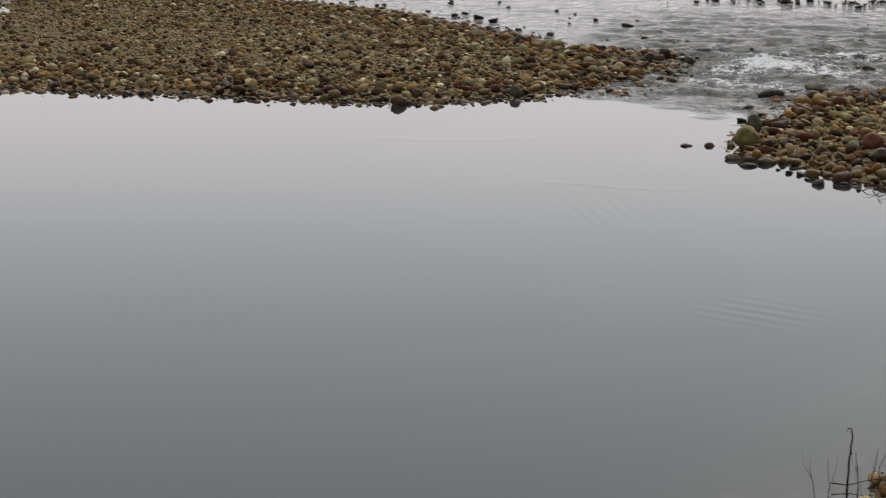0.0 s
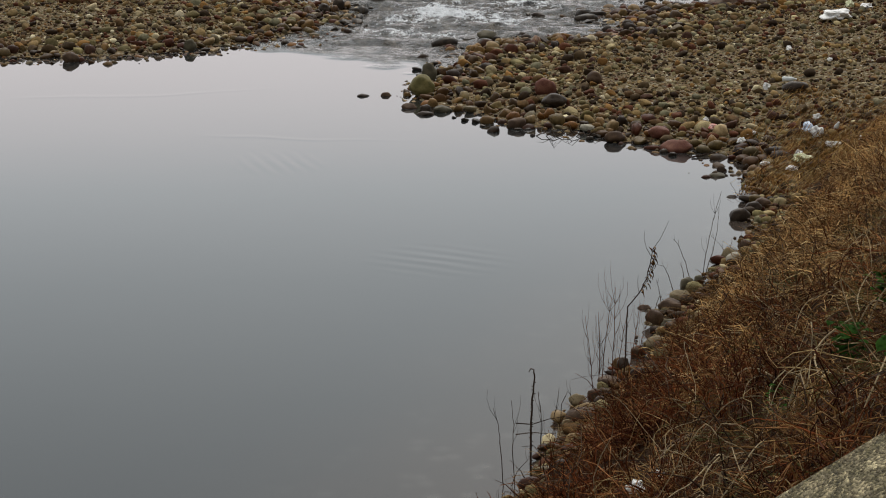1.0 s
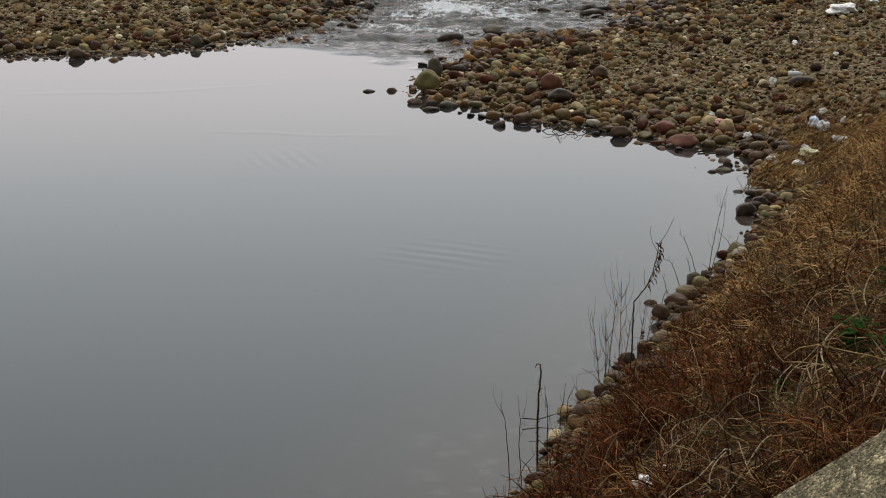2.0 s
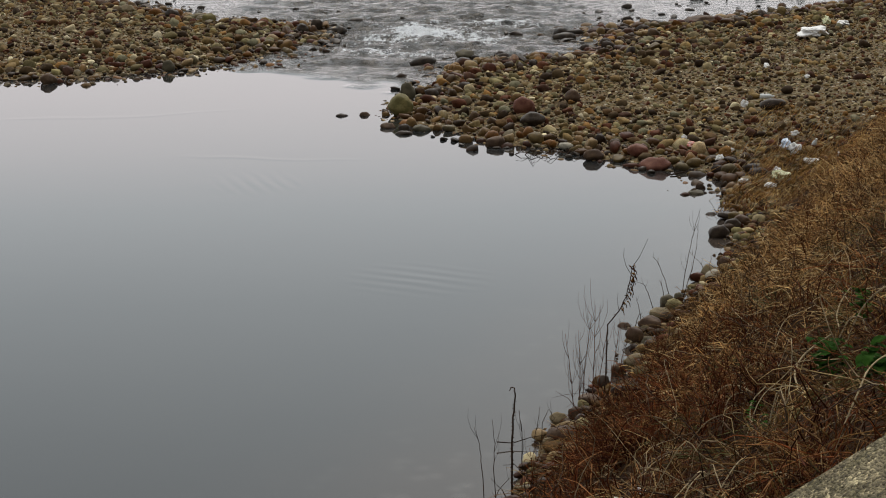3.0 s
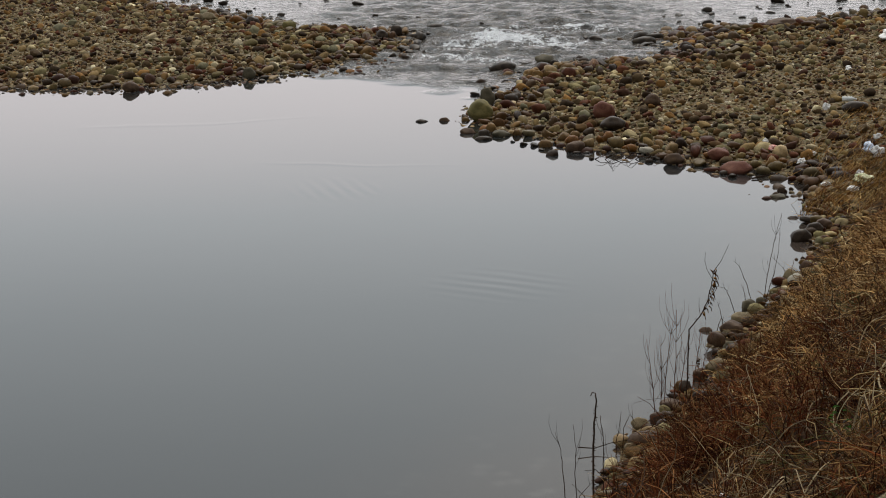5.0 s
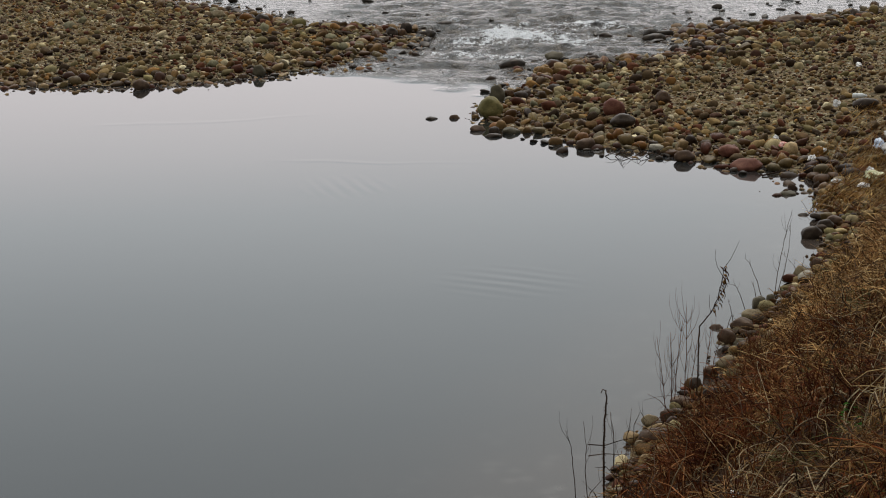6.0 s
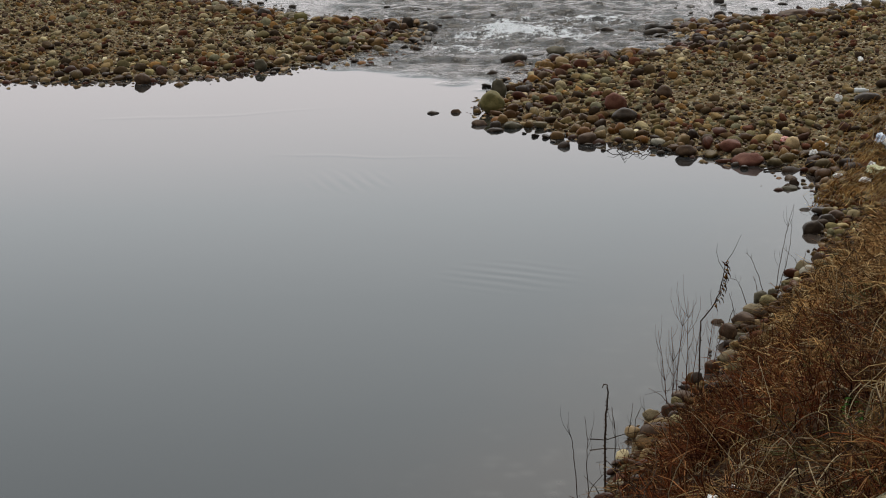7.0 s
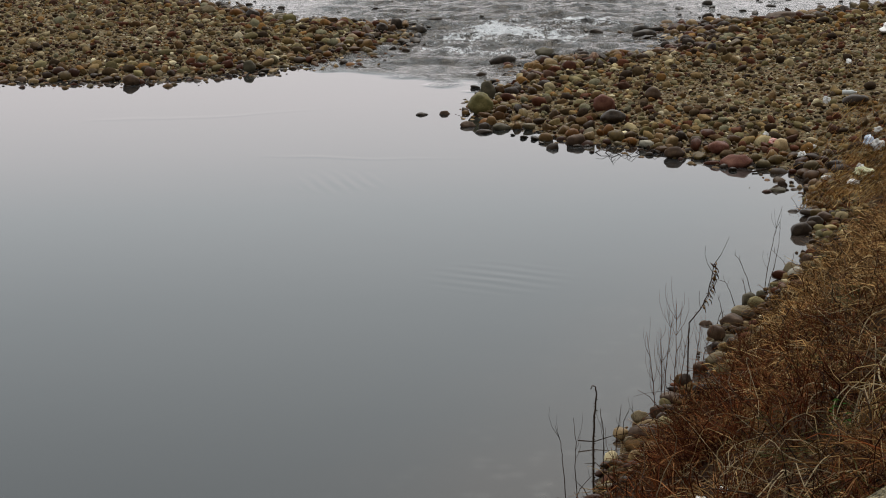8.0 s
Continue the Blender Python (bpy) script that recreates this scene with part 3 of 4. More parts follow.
for first, last, low in ((3.0, 11.0, 0.5), (10.5, 34.0, 1.0)):
    share = (last - first) / 31
    thicket("brown_grass", "matted brown grass on the far levee slope", int(760 * share), 17, (first, last, low, 4.6), 0.30, 0.0070, M_UMBER, 0.16, 0.7, 1.0, 0.12, 6)
    thicket("golden_grass", "dull golden grass tussocks on the far levee slope", int(1050 * share), 15, (first, last, low, 4.4), 0.28, 0.0070, M_GOLD, 0.14, 0.7, 1.0, 0.14, 6, dense=(1.6, 57, -0.7))
    thicket("rust_weeds", "reddish dead weeds among the far grass", int(110 * share), 16, (first, last, low, 4.2), 0.34, 0.0060, M_RUST, 0.13, 1.0, 0.7, 0.10, 6)
thicket("golden_grass", "dull golden grass tussocks among brown weeds", 230, 15, (-2.5, 9.0, 1.3, 4.4), 0.28, 0.0060, M_GOLD, 0.14, 0.7, 1.0, 0.14, 6, dense=(1.3, 58, -0.7))
thicket("dark_twigs", "bare dark branching twigs over the dead weeds", 190, 3, (-8.8, 7, 1.2, 5.2), 0.46, 0.0066, M_TWIG, 0.08, 0.9, 0.5, 0.12, 8, "dead weeds")
thicket("pale_vines", "pale curling dead vines over the weeds", 170, 1.6, (-8.6, 3, 1.7, 5.4), 0.38, 0.0044, M_PALEVINE, 0.10, 0.6, 1.1, 0.34, 14, "dead weeds")
thicket("pale_vines", "long pale grass stems arching over the weeds", 170, 1.6, (-8.0, 14, 1.4, 5.0), 0.36, 0.0040, M_STRAW, 0.10, 0.6, 1.0, 0.20, 11, "dead weeds")


def tangle(name, label, n, area, low, high, length, thick, material, bent=0.16, rings=5, hollow=False):
    """Fallen, crossing stems that lie over the slope in every direction."""
    s, d, p = levee_points(n, *area)
    if hollow:
        p = p[wobble(p[:, 0], p[:, 1], HOLLOWS[0], HOLLOWS[1]) > HOLLOWS[2]]
        n = len(p)
    p[:, 2] += rng.uniform(low, high, n)
    a, lift = rng.uniform(0, 6.28, n), rng.normal(0.15, 0.45, n)
    l = length * np.minimum(rng.lognormal(0, 0.35, n), 1.7)
    way = np.stack([np.cos(a) * np.cos(lift), np.sin(a) * np.cos(lift), np.sin(lift)], 1) * l[:, None]
    way[:, 2] += 0.5 * (way[:, 0] * UPHILL[0] + way[:, 1] * UPHILL[1])
    bend = rng.normal(0, bent, (n, 3)) * l[:, None]
    me = stalks(name, p - way / 2, p + way / 2, bend, thick * rng.uniform(0.6, 1.4, n), material, rings)
    return tagged(new(name, me), label, "dead weeds", kind="stuff")


tangle("fallen_weeds", "fallen rust-brown weed stems matted over the slope", 1800, (-9.0, 4, 0.8, 3.4), 0.0, 0.10, 0.36, 0.0050, M_RUST, 0.2, 6, True)
tangle("fallen_straw", "fallen brown stems matted over the slope", 2600, (-9.15, 8, 1.6, 5.8), 0.0, 0.12, 0.38, 0.0050, M_UMBER, 0.22, 6, True)
tangle("fallen_weeds", "rust-brown stems matted beside the concrete", 2600, (-9.15, -5, 2.0, 5.8), 0.0, 0.16, 0.34, 0.0052, M_RUST, 0.22, 6, True)
tangle("fallen_straw", "fallen brown grass matted over the far slope", 4200, (4, 34, 0.9, 4.2), 0.0, 0.18, 0.36, 0.0070, M_GOLD, 0.2, 6)
tangle("fallen_straw", "fallen pale straw stems over the slope", 1000, (-9.1, 30, 1.0, 5.2), 0.06, 0.24, 0.36, 0.0052, M_STRAW, 0.24, 8)
tangle("bare_twigs", "crossing dark bare twigs over the dead weeds", 520, (-8.8, 6, 1.2, 5.4), 0.06, 0.30, 0.46, 0.0064, M_TWIG, 0.12, 7)
tangle("straw_debris", "washed-up straw and reed debris at the pool corner", 2000, (15.4, 20.8, -1.1, 0.9), 0.05, 0.20, 0.34, 0.0085, M_REED, 0.10)
tangle("straw_debris", "scattered reeds washed up along the levee's foot", 640, (18.8, 25, -2.1, 1.0), 0.04, 0.17, 0.40, 0.0085, M_REED, 0.06)
tangle("brown_debris", "dark brown washed-up weed debris at the pool corner", 1100, (15.0, 23.5, -1.2, 1.1), 0.02, 0.13, 0.34, 0.0080, M_RUST, 0.08)
tangle("pale_reeds", "long bleached reeds lying over the debris", 46, (16.0, 23.5, -1.6, 0.5), 0.10, 0.22, 0.85, 0.0100, M_PALEVINE, 0.05)


def spit_debris(n, x0, x1, y0, y1, material):
    p = np.stack([rng.uniform(x0, x1, n), rng.uniform(y0, y1, n), np.zeros(n)], 1)
    p[:, 2] = height(p[:, 0], p[:, 1]) + rng.uniform(0.04, 0.16, n)
    a, l = rng.uniform(0, 6.28, n), 0.45 * rng.lognormal(0, 0.4, n)
    way = np.stack([np.cos(a), np.sin(a), rng.normal(0, 0.15, n)], 1) * l[:, None]
    me = stalks("straw_debris", p - way / 2, p + way / 2, rng.normal(0, 0.05, (n, 3)), rng.uniform(0.006, 0.014, n), material, 4)
    tagged(new("straw_debris", me), "bleached straw and reeds washed onto the spit", "debris", kind="stuff")


spit_debris(620, -33, -20, 57, 80, M_STRAW)
spit_debris(520, -34, -14, 55, 78, M_REED)


# ---------------- single stones that stand out ----------------
BOULDER_SHAPES = [pebble_shape(3, 90 + k, 0.85, (1, 3), 0.74) for k in range(6)]


def boulder(x, y, w, h, material, label, seed):
    """One rounded stone, w wide and about h high, sunk a little into its bed."""
    v, f = BOULDER_SHAPES[seed % 6]
    r = random.Random(seed)
    v = v * np.array((w, w, 1.0)) 
    v[:, 2] *= h * 1.25 / (v[:, 2].max() - v[:, 2].min())
    me = mesh_from("boulder", v.tolist(), f.tolist(), material)
    ob = new("boulder", me)
    base = float(height(np.array([x]), np.array([y]))[0])
    base = max(base, -0.06)
    ob.matrix_basis = pose(x, y, base + h * 0.48, r.uniform(-8, 8), r.uniform(-8, 8), r.uniform(-25, 25))
    return tagged(ob, label, "boulder", group="boulders on the shore")


for k, (x, y, w, h, mat, label) in enumerate((
        (-0.74, 46.45, 0.58, 0.46, M_MOSSY, "large round olive mossy boulder at the water's edge"),
        (-0.62, 44.35, 0.30, 0.20, M_DARK, "round dark stone before the mossy boulder"),
        (-0.98, 44.75, 0.34, 0.16, M_BROWN, "brown stone before the mossy boulder"),
        (-0.22, 44.35, 0.42, 0.18, M_GREY, "low grey stone before the mossy boulder"),
        (-0.59, 49.0, 0.38, 0.44, M_GREY, "upright grey boulder behind the mossy one"),
        (2.13, 45.35, 0.54, 0.40, M_RED, "dull red boulder among the cobbles"),
        (2.24, 44.05, 0.54, 0.27, M_DARK, "dark grey flat boulder before the red one"),
        (1.37, 42.37, 0.50, 0.24, M_BROWN, "dark brown boulder standing in the shallows"),
        (4.53, 39.75, 0.62, 0.27, M_RED, "long reddish flat boulder at the waterline"),
        (4.28, 40.85, 0.44, 0.24, M_RED, "dark red boulder near the waterline"),
        (4.92, 33.45, 0.38, 0.22, M_DARK, "round dark boulder in the pool corner"),
        (4.35, 30.35, 0.26, 0.24, M_TAN, "yellowish tan boulder on the bank's edge"),
        (4.36, 29.95, 0.29, 0.17, M_PALE, "pale flat stone on the bank's edge"),
        (3.48, 28.62, 0.27, 0.21, M_GREY, "rounded grey stone on the bank's edge"),
        (3.32, 28.02, 0.33, 0.16, M_TAN, "flat tan stone on the bank's edge"),
        (5.02, 37.2, 0.32, 0.12, M_GREY, "low mossy stone standing in the pool"),
        (3.34, 40.75, 0.44, 0.20, M_BROWN, "brown boulder at the waterline"),
        (7.78, 45.0, 0.64, 0.24, M_DARK, "dark slab-like boulder up on the gravel"),
        (3.31, 46.6, 0.36, 0.28, M_BROWN, "brown boulder on the gravel bar"),
        (2.85, 41.85, 0.37, 0.14, M_PALE, "pale flat stone at the waterline"),
        (0.99, 56.89, 0.58, 0.26, M_GREY, "greenish grey boulder at the riffle"),
        (-2.1, 46.42, 0.30, 0.11, M_DARK, "wet dark stone breaking the surface"),
        (-1.58, 46.5, 0.26, 0.13, M_BROWN, "small wet stone in the shallows"),
        (-0.61, 43.9, 0.40, 0.13, M_DARK, "low wet dark stone in the shallows"))):
    boulder(x, y, w, h, mat, label, 5 * k + 2)
for k, (x, y, w, h, mat, label) in enumerate((
        (1.54, 22.99, 0.22, 0.14, M_TAN, "tan brown stone at the foot of the levee"),
        (1.76, 23.34, 0.22, 0.16, M_BROWN, "rounded brown stone at the foot of the levee"),
        (1.80, 23.03, 0.15, 0.10, M_DARK, "small dark stone at the foot of the levee"),
        (1.58, 22.30, 0.46, 0.17, M_BROWN, "long brown stone at the foot of the levee"),
        (1.37, 22.17, 0.18, 0.10, M_TAN, "yellowish stone at the foot of the levee"),
        (1.99, 23.97, 0.31, 0.11, M_BROWN, "flat brown stone at the foot of the levee"),
        (2.20, 24.48, 0.17, 0.16, M_DARK, "round dark stone at the foot of the levee"),
        (2.45, 25.20, 0.25, 0.19, M_BROWN, "brown rounded stone at the foot of the levee"),
        (2.72, 25.45, 0.30, 0.16, M_TAN, "pale olive stone at the foot of the levee"),
        (2.82, 26.70, 0.25, 0.18, M_BROWN, "dark brown stone at the foot of the levee"),
        (2.98, 26.30, 0.24, 0.15, M_GREY, "dull grey stone at the foot of the levee"),
        (3.10, 27.35, 0.33, 0.23, M_BROWN, "large dark brown stone at the foot of the levee"),
        (2.76, 27.60, 0.18, 0.09, M_BROWN, "small brown stone standing in the pool"),
        (3.70, 29.05, 0.15, 0.16, M_GREY, "pointed grey stone on the bank's edge"),
        (4.10, 30.42, 0.12, 0.08, M_DARK, "small dark stone in the shallows"),
        (4.70, 31.05, 0.22, 0.16, M_BROWN, "brown stone on the bank's edge"),
        (5.22, 33.9, 0.30, 0.16, M_DARK, "dark round stone in the pool corner"),
        (5.45, 34.3, 0.28, 0.17, M_BROWN, "dark brown stone in the pool corner"),
        (5.05, 35.3, 0.20, 0.08, M_DARK, "small dark stone in the pool corner"),
        (5.29, 34.9, 0.42, 0.11, M_DARK, "dark flat stone in the pool corner"),
        (8.67, 64.3, 1.15, 0.28, M_BROWN, "long low boulder on the river side"),
        (7.29, 64.7, 0.52, 0.24, M_DARK, "dark boulder on the river side"),
        (6.46, 66.06, 0.42, 0.20, M_DARK, "wet dark boulder in the river"),
        (2.64, 61.9, 0.44, 0.21, M_DARK, "wet dark boulder in the riffle"),
        (4.04, 63.4, 0.42, 0.18, M_BROWN, "wet brown boulder in the riffle"),
        (-3.64, 63.38, 0.42, 0.33, M_DARK, "dark boulder at the tip of the spit"),
        (-4.05, 62.37, 0.38, 0.29, M_DARK, "black wet boulder at the tip of the spit"),
        (-8.46, 65.5, 0.50, 0.30, M_DARK, "dark boulder on the river side of the spit"),
        (-7.15, 53.96, 0.36, 0.30, M_GREY, "grey boulder on the pool side of the spit"),
        (-9.96, 51.74, 0.44, 0.30, M_BROWN, "brown boulder on the pool side of the spit"),
        (-10.18, 67.11, 0.48, 0.27, M_TAN, "yellowish boulder on the spit"),
        (-7.18, 64.43, 0.56, 0.30, M_MOSSY, "olive boulder on the spit"))):
    boulder(x, y, w, h, mat, label, 30 + k)


def river_stones():
    """Loose wet stones standing in the river, each one a thing."""
    r = random.Random(5)
    done = tries = 0
    while done < 300 and tries < 20000:
        tries += 1
        kind = done % 4
        if kind == 0:
            x, y, reach = r.uniform(-3.5, 6.5), r.uniform(53.5, 67), -1.3
        elif kind == 1:
            x, y, reach = r.gauss(2.2, 3.2), 84.6 + r.gauss(0, 0.8), -30
        elif kind == 2:
            x, y, reach = r.uniform(5, 21), r.uniform(64, 84), -5.0
        else:
            x, y, reach = r.uniform(-24, 3), r.uniform(62, 86), -7.0
        sd = float(shores(np.array([x]), np.array([y]))[0][0])
        if sd > 0.0 or sd < reach:
            continue
        size = min((0.22 if kind == 0 else 0.17) * math.exp(r.gauss(0.3, 0.45)), 0.75)
        ob = new("river_stone", RIVER_MESHES[done % 14])
        ob.matrix_basis = Matrix.LocRotScale((x, y, 0.08 * size), Euler((0, 0, r.uniform(0, 6.28))), Vector((size * 1.25, size, size * r.uniform(0.75, 1.1))))
        tagged(ob, "wet dark cobble standing out of the river", "stone", group="stones in the river")
        done += 1


def shallows_stones():
    """Small stones standing in the shallows along the pool side of the spit and the bar, each one a thing."""
    r = random.Random(8)
    done = 0
    for tries in range(6000):
        if done == 90:
            break
        x, y = (r.uniform(-24, -4.5), r.uniform(50.5, 55.5)) if done < 62 else (r.uniform(-2.0, 5.0), r.uniform(39.0, 53.0))
        sd = float(shores(np.array([x]), np.array([y]))[0][0])
        if sd > -0.15 or sd < -0.2 - 0.9 * r.random() ** 2:
            continue
        size = min(0.13 * math.exp(r.gauss(0.2, 0.4)), 0.34)
        ob = new("river_stone", RIVER_MESHES[done % 14])
        ob.matrix_basis = Matrix.LocRotScale((x, y, 0.10 * size), Euler((0, 0, r.uniform(0, 6.28))), Vector((size * 1.3, size, size * r.uniform(0.6, 1.0))))
        tagged(ob, "small wet stone standing in the calm shallows", "stone", group="stones in the shallows")
        done += 1


M_WETSTONE = plain_stone("wet_river_stone", (0.022, 0.016, 0.011), (0.050, 0.036, 0.024), 0.4)
RIVER_MESHES = [mesh_from("river_stone", v.tolist(), f.tolist(), M_WETSTONE) for v, f in COBBLES]
river_stones()
shallows_stones()


# ---------------- dead weeds at the water's edge ----------------
def tube(points, r0, r1, sides=5):
    """A tapered tube through points, as a bmesh."""
    bm = bmesh.new()
    rings = []
    n = len(points)
    for i, p in enumerate(points):
        ahead = (Vector(points[min(i + 1, n - 1)]) - Vector(points[max(i - 1, 0)])).normalized()
        a = ahead.orthogonal().normalized()
        b = ahead.cross(a)
        r = r0 + (r1 - r0) * i / (n - 1)
        rings.append([bm.verts.new(Vector(p) + r * (math.cos(q) * a + math.sin(q) * b)) for q in (2 * math.pi * k / sides for k in range(sides))])
    for u, v in zip(rings, rings[1:]):
        for k in range(sides):
            bm.faces.new((u[k], u[(k + 1) % sides], v[(k + 1) % sides], v[k]))
    bm.faces.new(rings[0][::-1])
    bm.faces.new(rings[-1])
    return bm


def dead_weed(x, y, spine, label, twigs, seed, radius=0.008, wood=None, fine=0.2, thorns=0, head=False):
    """A dead stalk: spine is (sideways, up) in metres from the root; twigs rise from it like a broom."""
    r = random.Random(seed)
    wood = wood or M_TWIG
    z = max(float(height(np.array([x]), np.array([y]))[0]), -0.1) - 0.03
    weed = tagged(new("dead_weed"), label, "dead weed", group="dead weeds at the water's edge")
    weed.location = (x, y, z)
    up = np.array([p[1] for p in spine]) - min(z, 0.0)
    up[0] = 0.0
    turn = r.uniform(0, 6.28)
    line, steps = [], 3 * (len(spine) - 1)
    for i in range(steps + 1):
        k = i / 3
        j = min(int(k), len(spine) - 2)
        w = k - j
        line.append(Vector((spine[j][0] * (1 - w) + spine[j + 1][0] * w + 0.004 * math.sin(9 * i + seed), 0.02 * math.sin(k * 1.7 + turn), up[j] * (1 - w) + up[j + 1] * w)))
    stem = part("stem", tube(line, radius, radius * 0.35), wood, weed)
    tall = max(up)
    for i in range(twigs):
        p = line[r.randrange(steps // 4, steps)]
        a = r.choice((-1, 1)) * r.uniform(0.08, 0.42)
        l = fine * tall * r.uniform(0.5, 1.3)
        b = r.uniform(-0.5, 0.5) * l
        q = [p, p + Vector((math.sin(a) * l * 0.55, b * 0.4, math.cos(a) * l * 0.4)), p + Vector((math.sin(a) * l * 0.8, b * 0.8, math.cos(a) * l * 0.8)), p + Vector((math.sin(a) * l * 0.75, b, math.cos(a) * l * 1.15))]
        part("side_twig", tube(q, radius * 0.42, radius * 0.2, 4), wood, stem)
    for i in range(thorns):
        p = min(line, key=lambda q: abs(q.z - tall * (0.1 + 0.82 * i / thorns))).copy()
        p.z = tall * (0.1 + 0.82 * i / thorns)
        a = r.choice((-1, 1))
        part("withered_leaf", tube([p, p + Vector((a * 0.014, 0, 0.010)), p + Vector((a * 0.024, 0, 0.004))], 0.007, 0.003, 4), wood, stem)
    if head:
        for i in range(46):
            k = i / 45
            p = min(line, key=lambda q: abs(q.z - tall * (0.70 + 0.29 * k))) + Vector((r.uniform(-0.01, 0.05), r.uniform(-0.03, 0.03), r.uniform(-0.07, 0.05)))
            if k < 0.45 and i % 2:
                continue
            l = r.uniform(0.035, 0.075)
            q = [p, p + Vector((0.35 * l, r.uniform(-0.2, 0.2) * l, -0.35 * l)), p + Vector((0.5 * l, 0, -l))]
            part("withered_leaf", tube(q, 0.011, 0.005, 4), M_REED if i % 4 == 0 else M_RUST, stem)
        part("side_twig", tube([line[-4], line[-4] + Vector((0.09, 0, 0.13)), line[-4] + Vector((0.14, 0, 0.24)), line[-4] + Vector((0.19, 0, 0.36))], 0.005, 0.002, 4), M_TWIG, stem)
    return weed


dead_weed(0.87, 20.35, [(0, 0), (-0.01, 0.58), (0.0, 0.96), (0.02, 1.21), (0.008, 1.29), (-0.025, 1.29), (-0.04, 1.26)], "thick dead weed stalk with a hooked tip", 0, 70, 0.013, fine=0.12, thorns=26)
for k, (x, y, spine, twigs, radius) in enumerate((
        (0.98, 20.40, [(0, 0), (-0.01, 0.45), (-0.01, 0.75), (-0.05, 0.99)], 4, 0.007),
        (0.58, 20.25, [(0, 0), (-0.05, 0.50), (-0.07, 0.70), (-0.13, 0.89)], 2, 0.006),
        (0.70, 20.20, [(0, 0), (-0.04, 0.45), (-0.03, 0.72), (-0.06, 0.99)], 3, 0.006),
        (0.62, 20.30, [(0, 0), (0.10, 0.16), (0.26, 0.34)], 1, 0.006),
        (0.86, 20.45, [(0, 0), (-0.10, 0.12), (-0.22, 0.24)], 0, 0.008),
        (1.22, 22.20, [(0, 0), (-0.02, 0.14), (0.02, 0.32), (0.04, 0.50)], 3, 0.006),
        (1.27, 22.20, [(0, 0), (0.02, 0.30), (0.09, 0.46), (0.16, 0.36), (0.09, 0.27)], 3, 0.005),
        (1.78, 23.90, [(0, 0), (-0.05, 0.42), (-0.12, 0.90)], 12, 0.006),
        (1.85, 23.90, [(0, 0), (0.0, 0.50), (-0.03, 0.96)], 13, 0.006),
        (1.88, 23.92, [(0, 0), (0.04, 0.60), (0.10, 1.14)], 12, 0.006),
        (2.02, 24.10, [(0, 0), (0.02, 0.60), (0.02, 1.22)], 11, 0.007),
        (2.08, 24.10, [(0, 0), (0.06, 0.50), (0.12, 0.96)], 10, 0.006),
        (2.25, 24.30, [(0, 0), (0.06, 0.45), (0.12, 0.92)], 10, 0.006),
        (2.36, 24.60, [(0, 0), (0.08, 0.40), (0.18, 0.80)], 9, 0.006))):
    dead_weed(x, y, spine, "bare dead weed stalk with thin rising twigs", twigs, 71 + k, radius, M_RUST if k > 6 else None, 0.32)
dead_weed(2.15, 23.90, [(0, 0), (0.02, 0.40), (0.025, 0.78), (0.035, 1.02), (0.17, 1.20), (0.25, 1.39), (0.31, 1.66), (0.32, 1.75), (0.27, 1.79)], "tall dead weed with a drooping withered brown head", 3, 99, 0.011, head=True, thorns=12)
for k, (x, y, spine, twigs) in enumerate((
        (3.78, 29.31, [(0, 0), (0.05, 0.40), (0.12, 0.78), (0.19, 1.12), (0.25, 1.36)], 6), (3.80, 29.31, [(0, 0), (0.13, 0.42), (0.19, 0.78), (0.21, 1.12)], 2),
        (3.62, 29.10, [(0, 0), (-0.12, 0.32), (-0.24, 0.60), (-0.31, 0.66)], 3), (3.30, 28.40, [(0, 0), (-0.13, 0.30), (-0.19, 0.42), (-0.34, 0.46)], 2),
        (3.48, 28.90, [(0, 0), (-0.03, 0.22), (-0.08, 0.36)], 3), (3.05, 28.00, [(0, 0), (-0.04, 0.15), (-0.09, 0.32)], 2),
        (4.35, 30.60, [(0, 0), (-0.10, 0.20), (-0.30, 0.40)], 5), (2.86, 27.30, [(0, 0), (0.08, 0.26), (0.14, 0.20)], 2))):
    dead_weed(x, y, spine, "thin wiry dead weed leaning over the pool", twigs, 130 + k, 0.0065, None, 0.16)


def stick(points, radius, label, forks=0, seed=1):
    r = random.Random(seed)
    ob = tagged(new("stick"), label, "stick")
    ob.location = points[0]
    local = [Vector(p) - Vector(points[0]) for p in points]
    branch = part("branch", tube(local, radius, radius * 0.4), M_TWIG, ob)
    for i in range(forks):
        p = local[r.randrange(1, len(local))]
        a = r.uniform(0, 6.28)
        l = r.uniform(0.15, 0.45)
        part("side_twig", tube([p, p + Vector((math.cos(a) * l * 0.5, math.sin(a) * l * 0.8, r.uniform(0.02, 0.12))), p + Vector((math.cos(a) * l, math.sin(a) * l * 1.4, r.uniform(-0.03, 0.03)))], radius * 0.6, radius * 0.25, 4), M_TWIG, branch)


stick([(0.76, 22.2, 0.07), (0.95, 22.22, 0.05), (1.15, 22.3, 0.09), (1.4, 22.4, 0.10)], 0.008, "bare stick reaching out over the pool")
for k in range(7):
    x = 1.75 + 0.21 * k
    stick([(x, 41.35 - 0.05 * (k % 3), 0.0), (x + 0.12, 41.3, 0.07 + 0.03 * (k % 2)), (x + 0.27, 41.2 + 0.08 * (k % 2), 0.05), (x + 0.40, 41.3, -0.01)], 0.011, "dark looping twig of a branch lying half under water", 3, 40 + k)
stick([(4.75, 39.0, 0.02), (5.1, 39.2, 0.05), (5.5, 39.4, 0.03)], 0.02, "short dark stick floating at the shore")
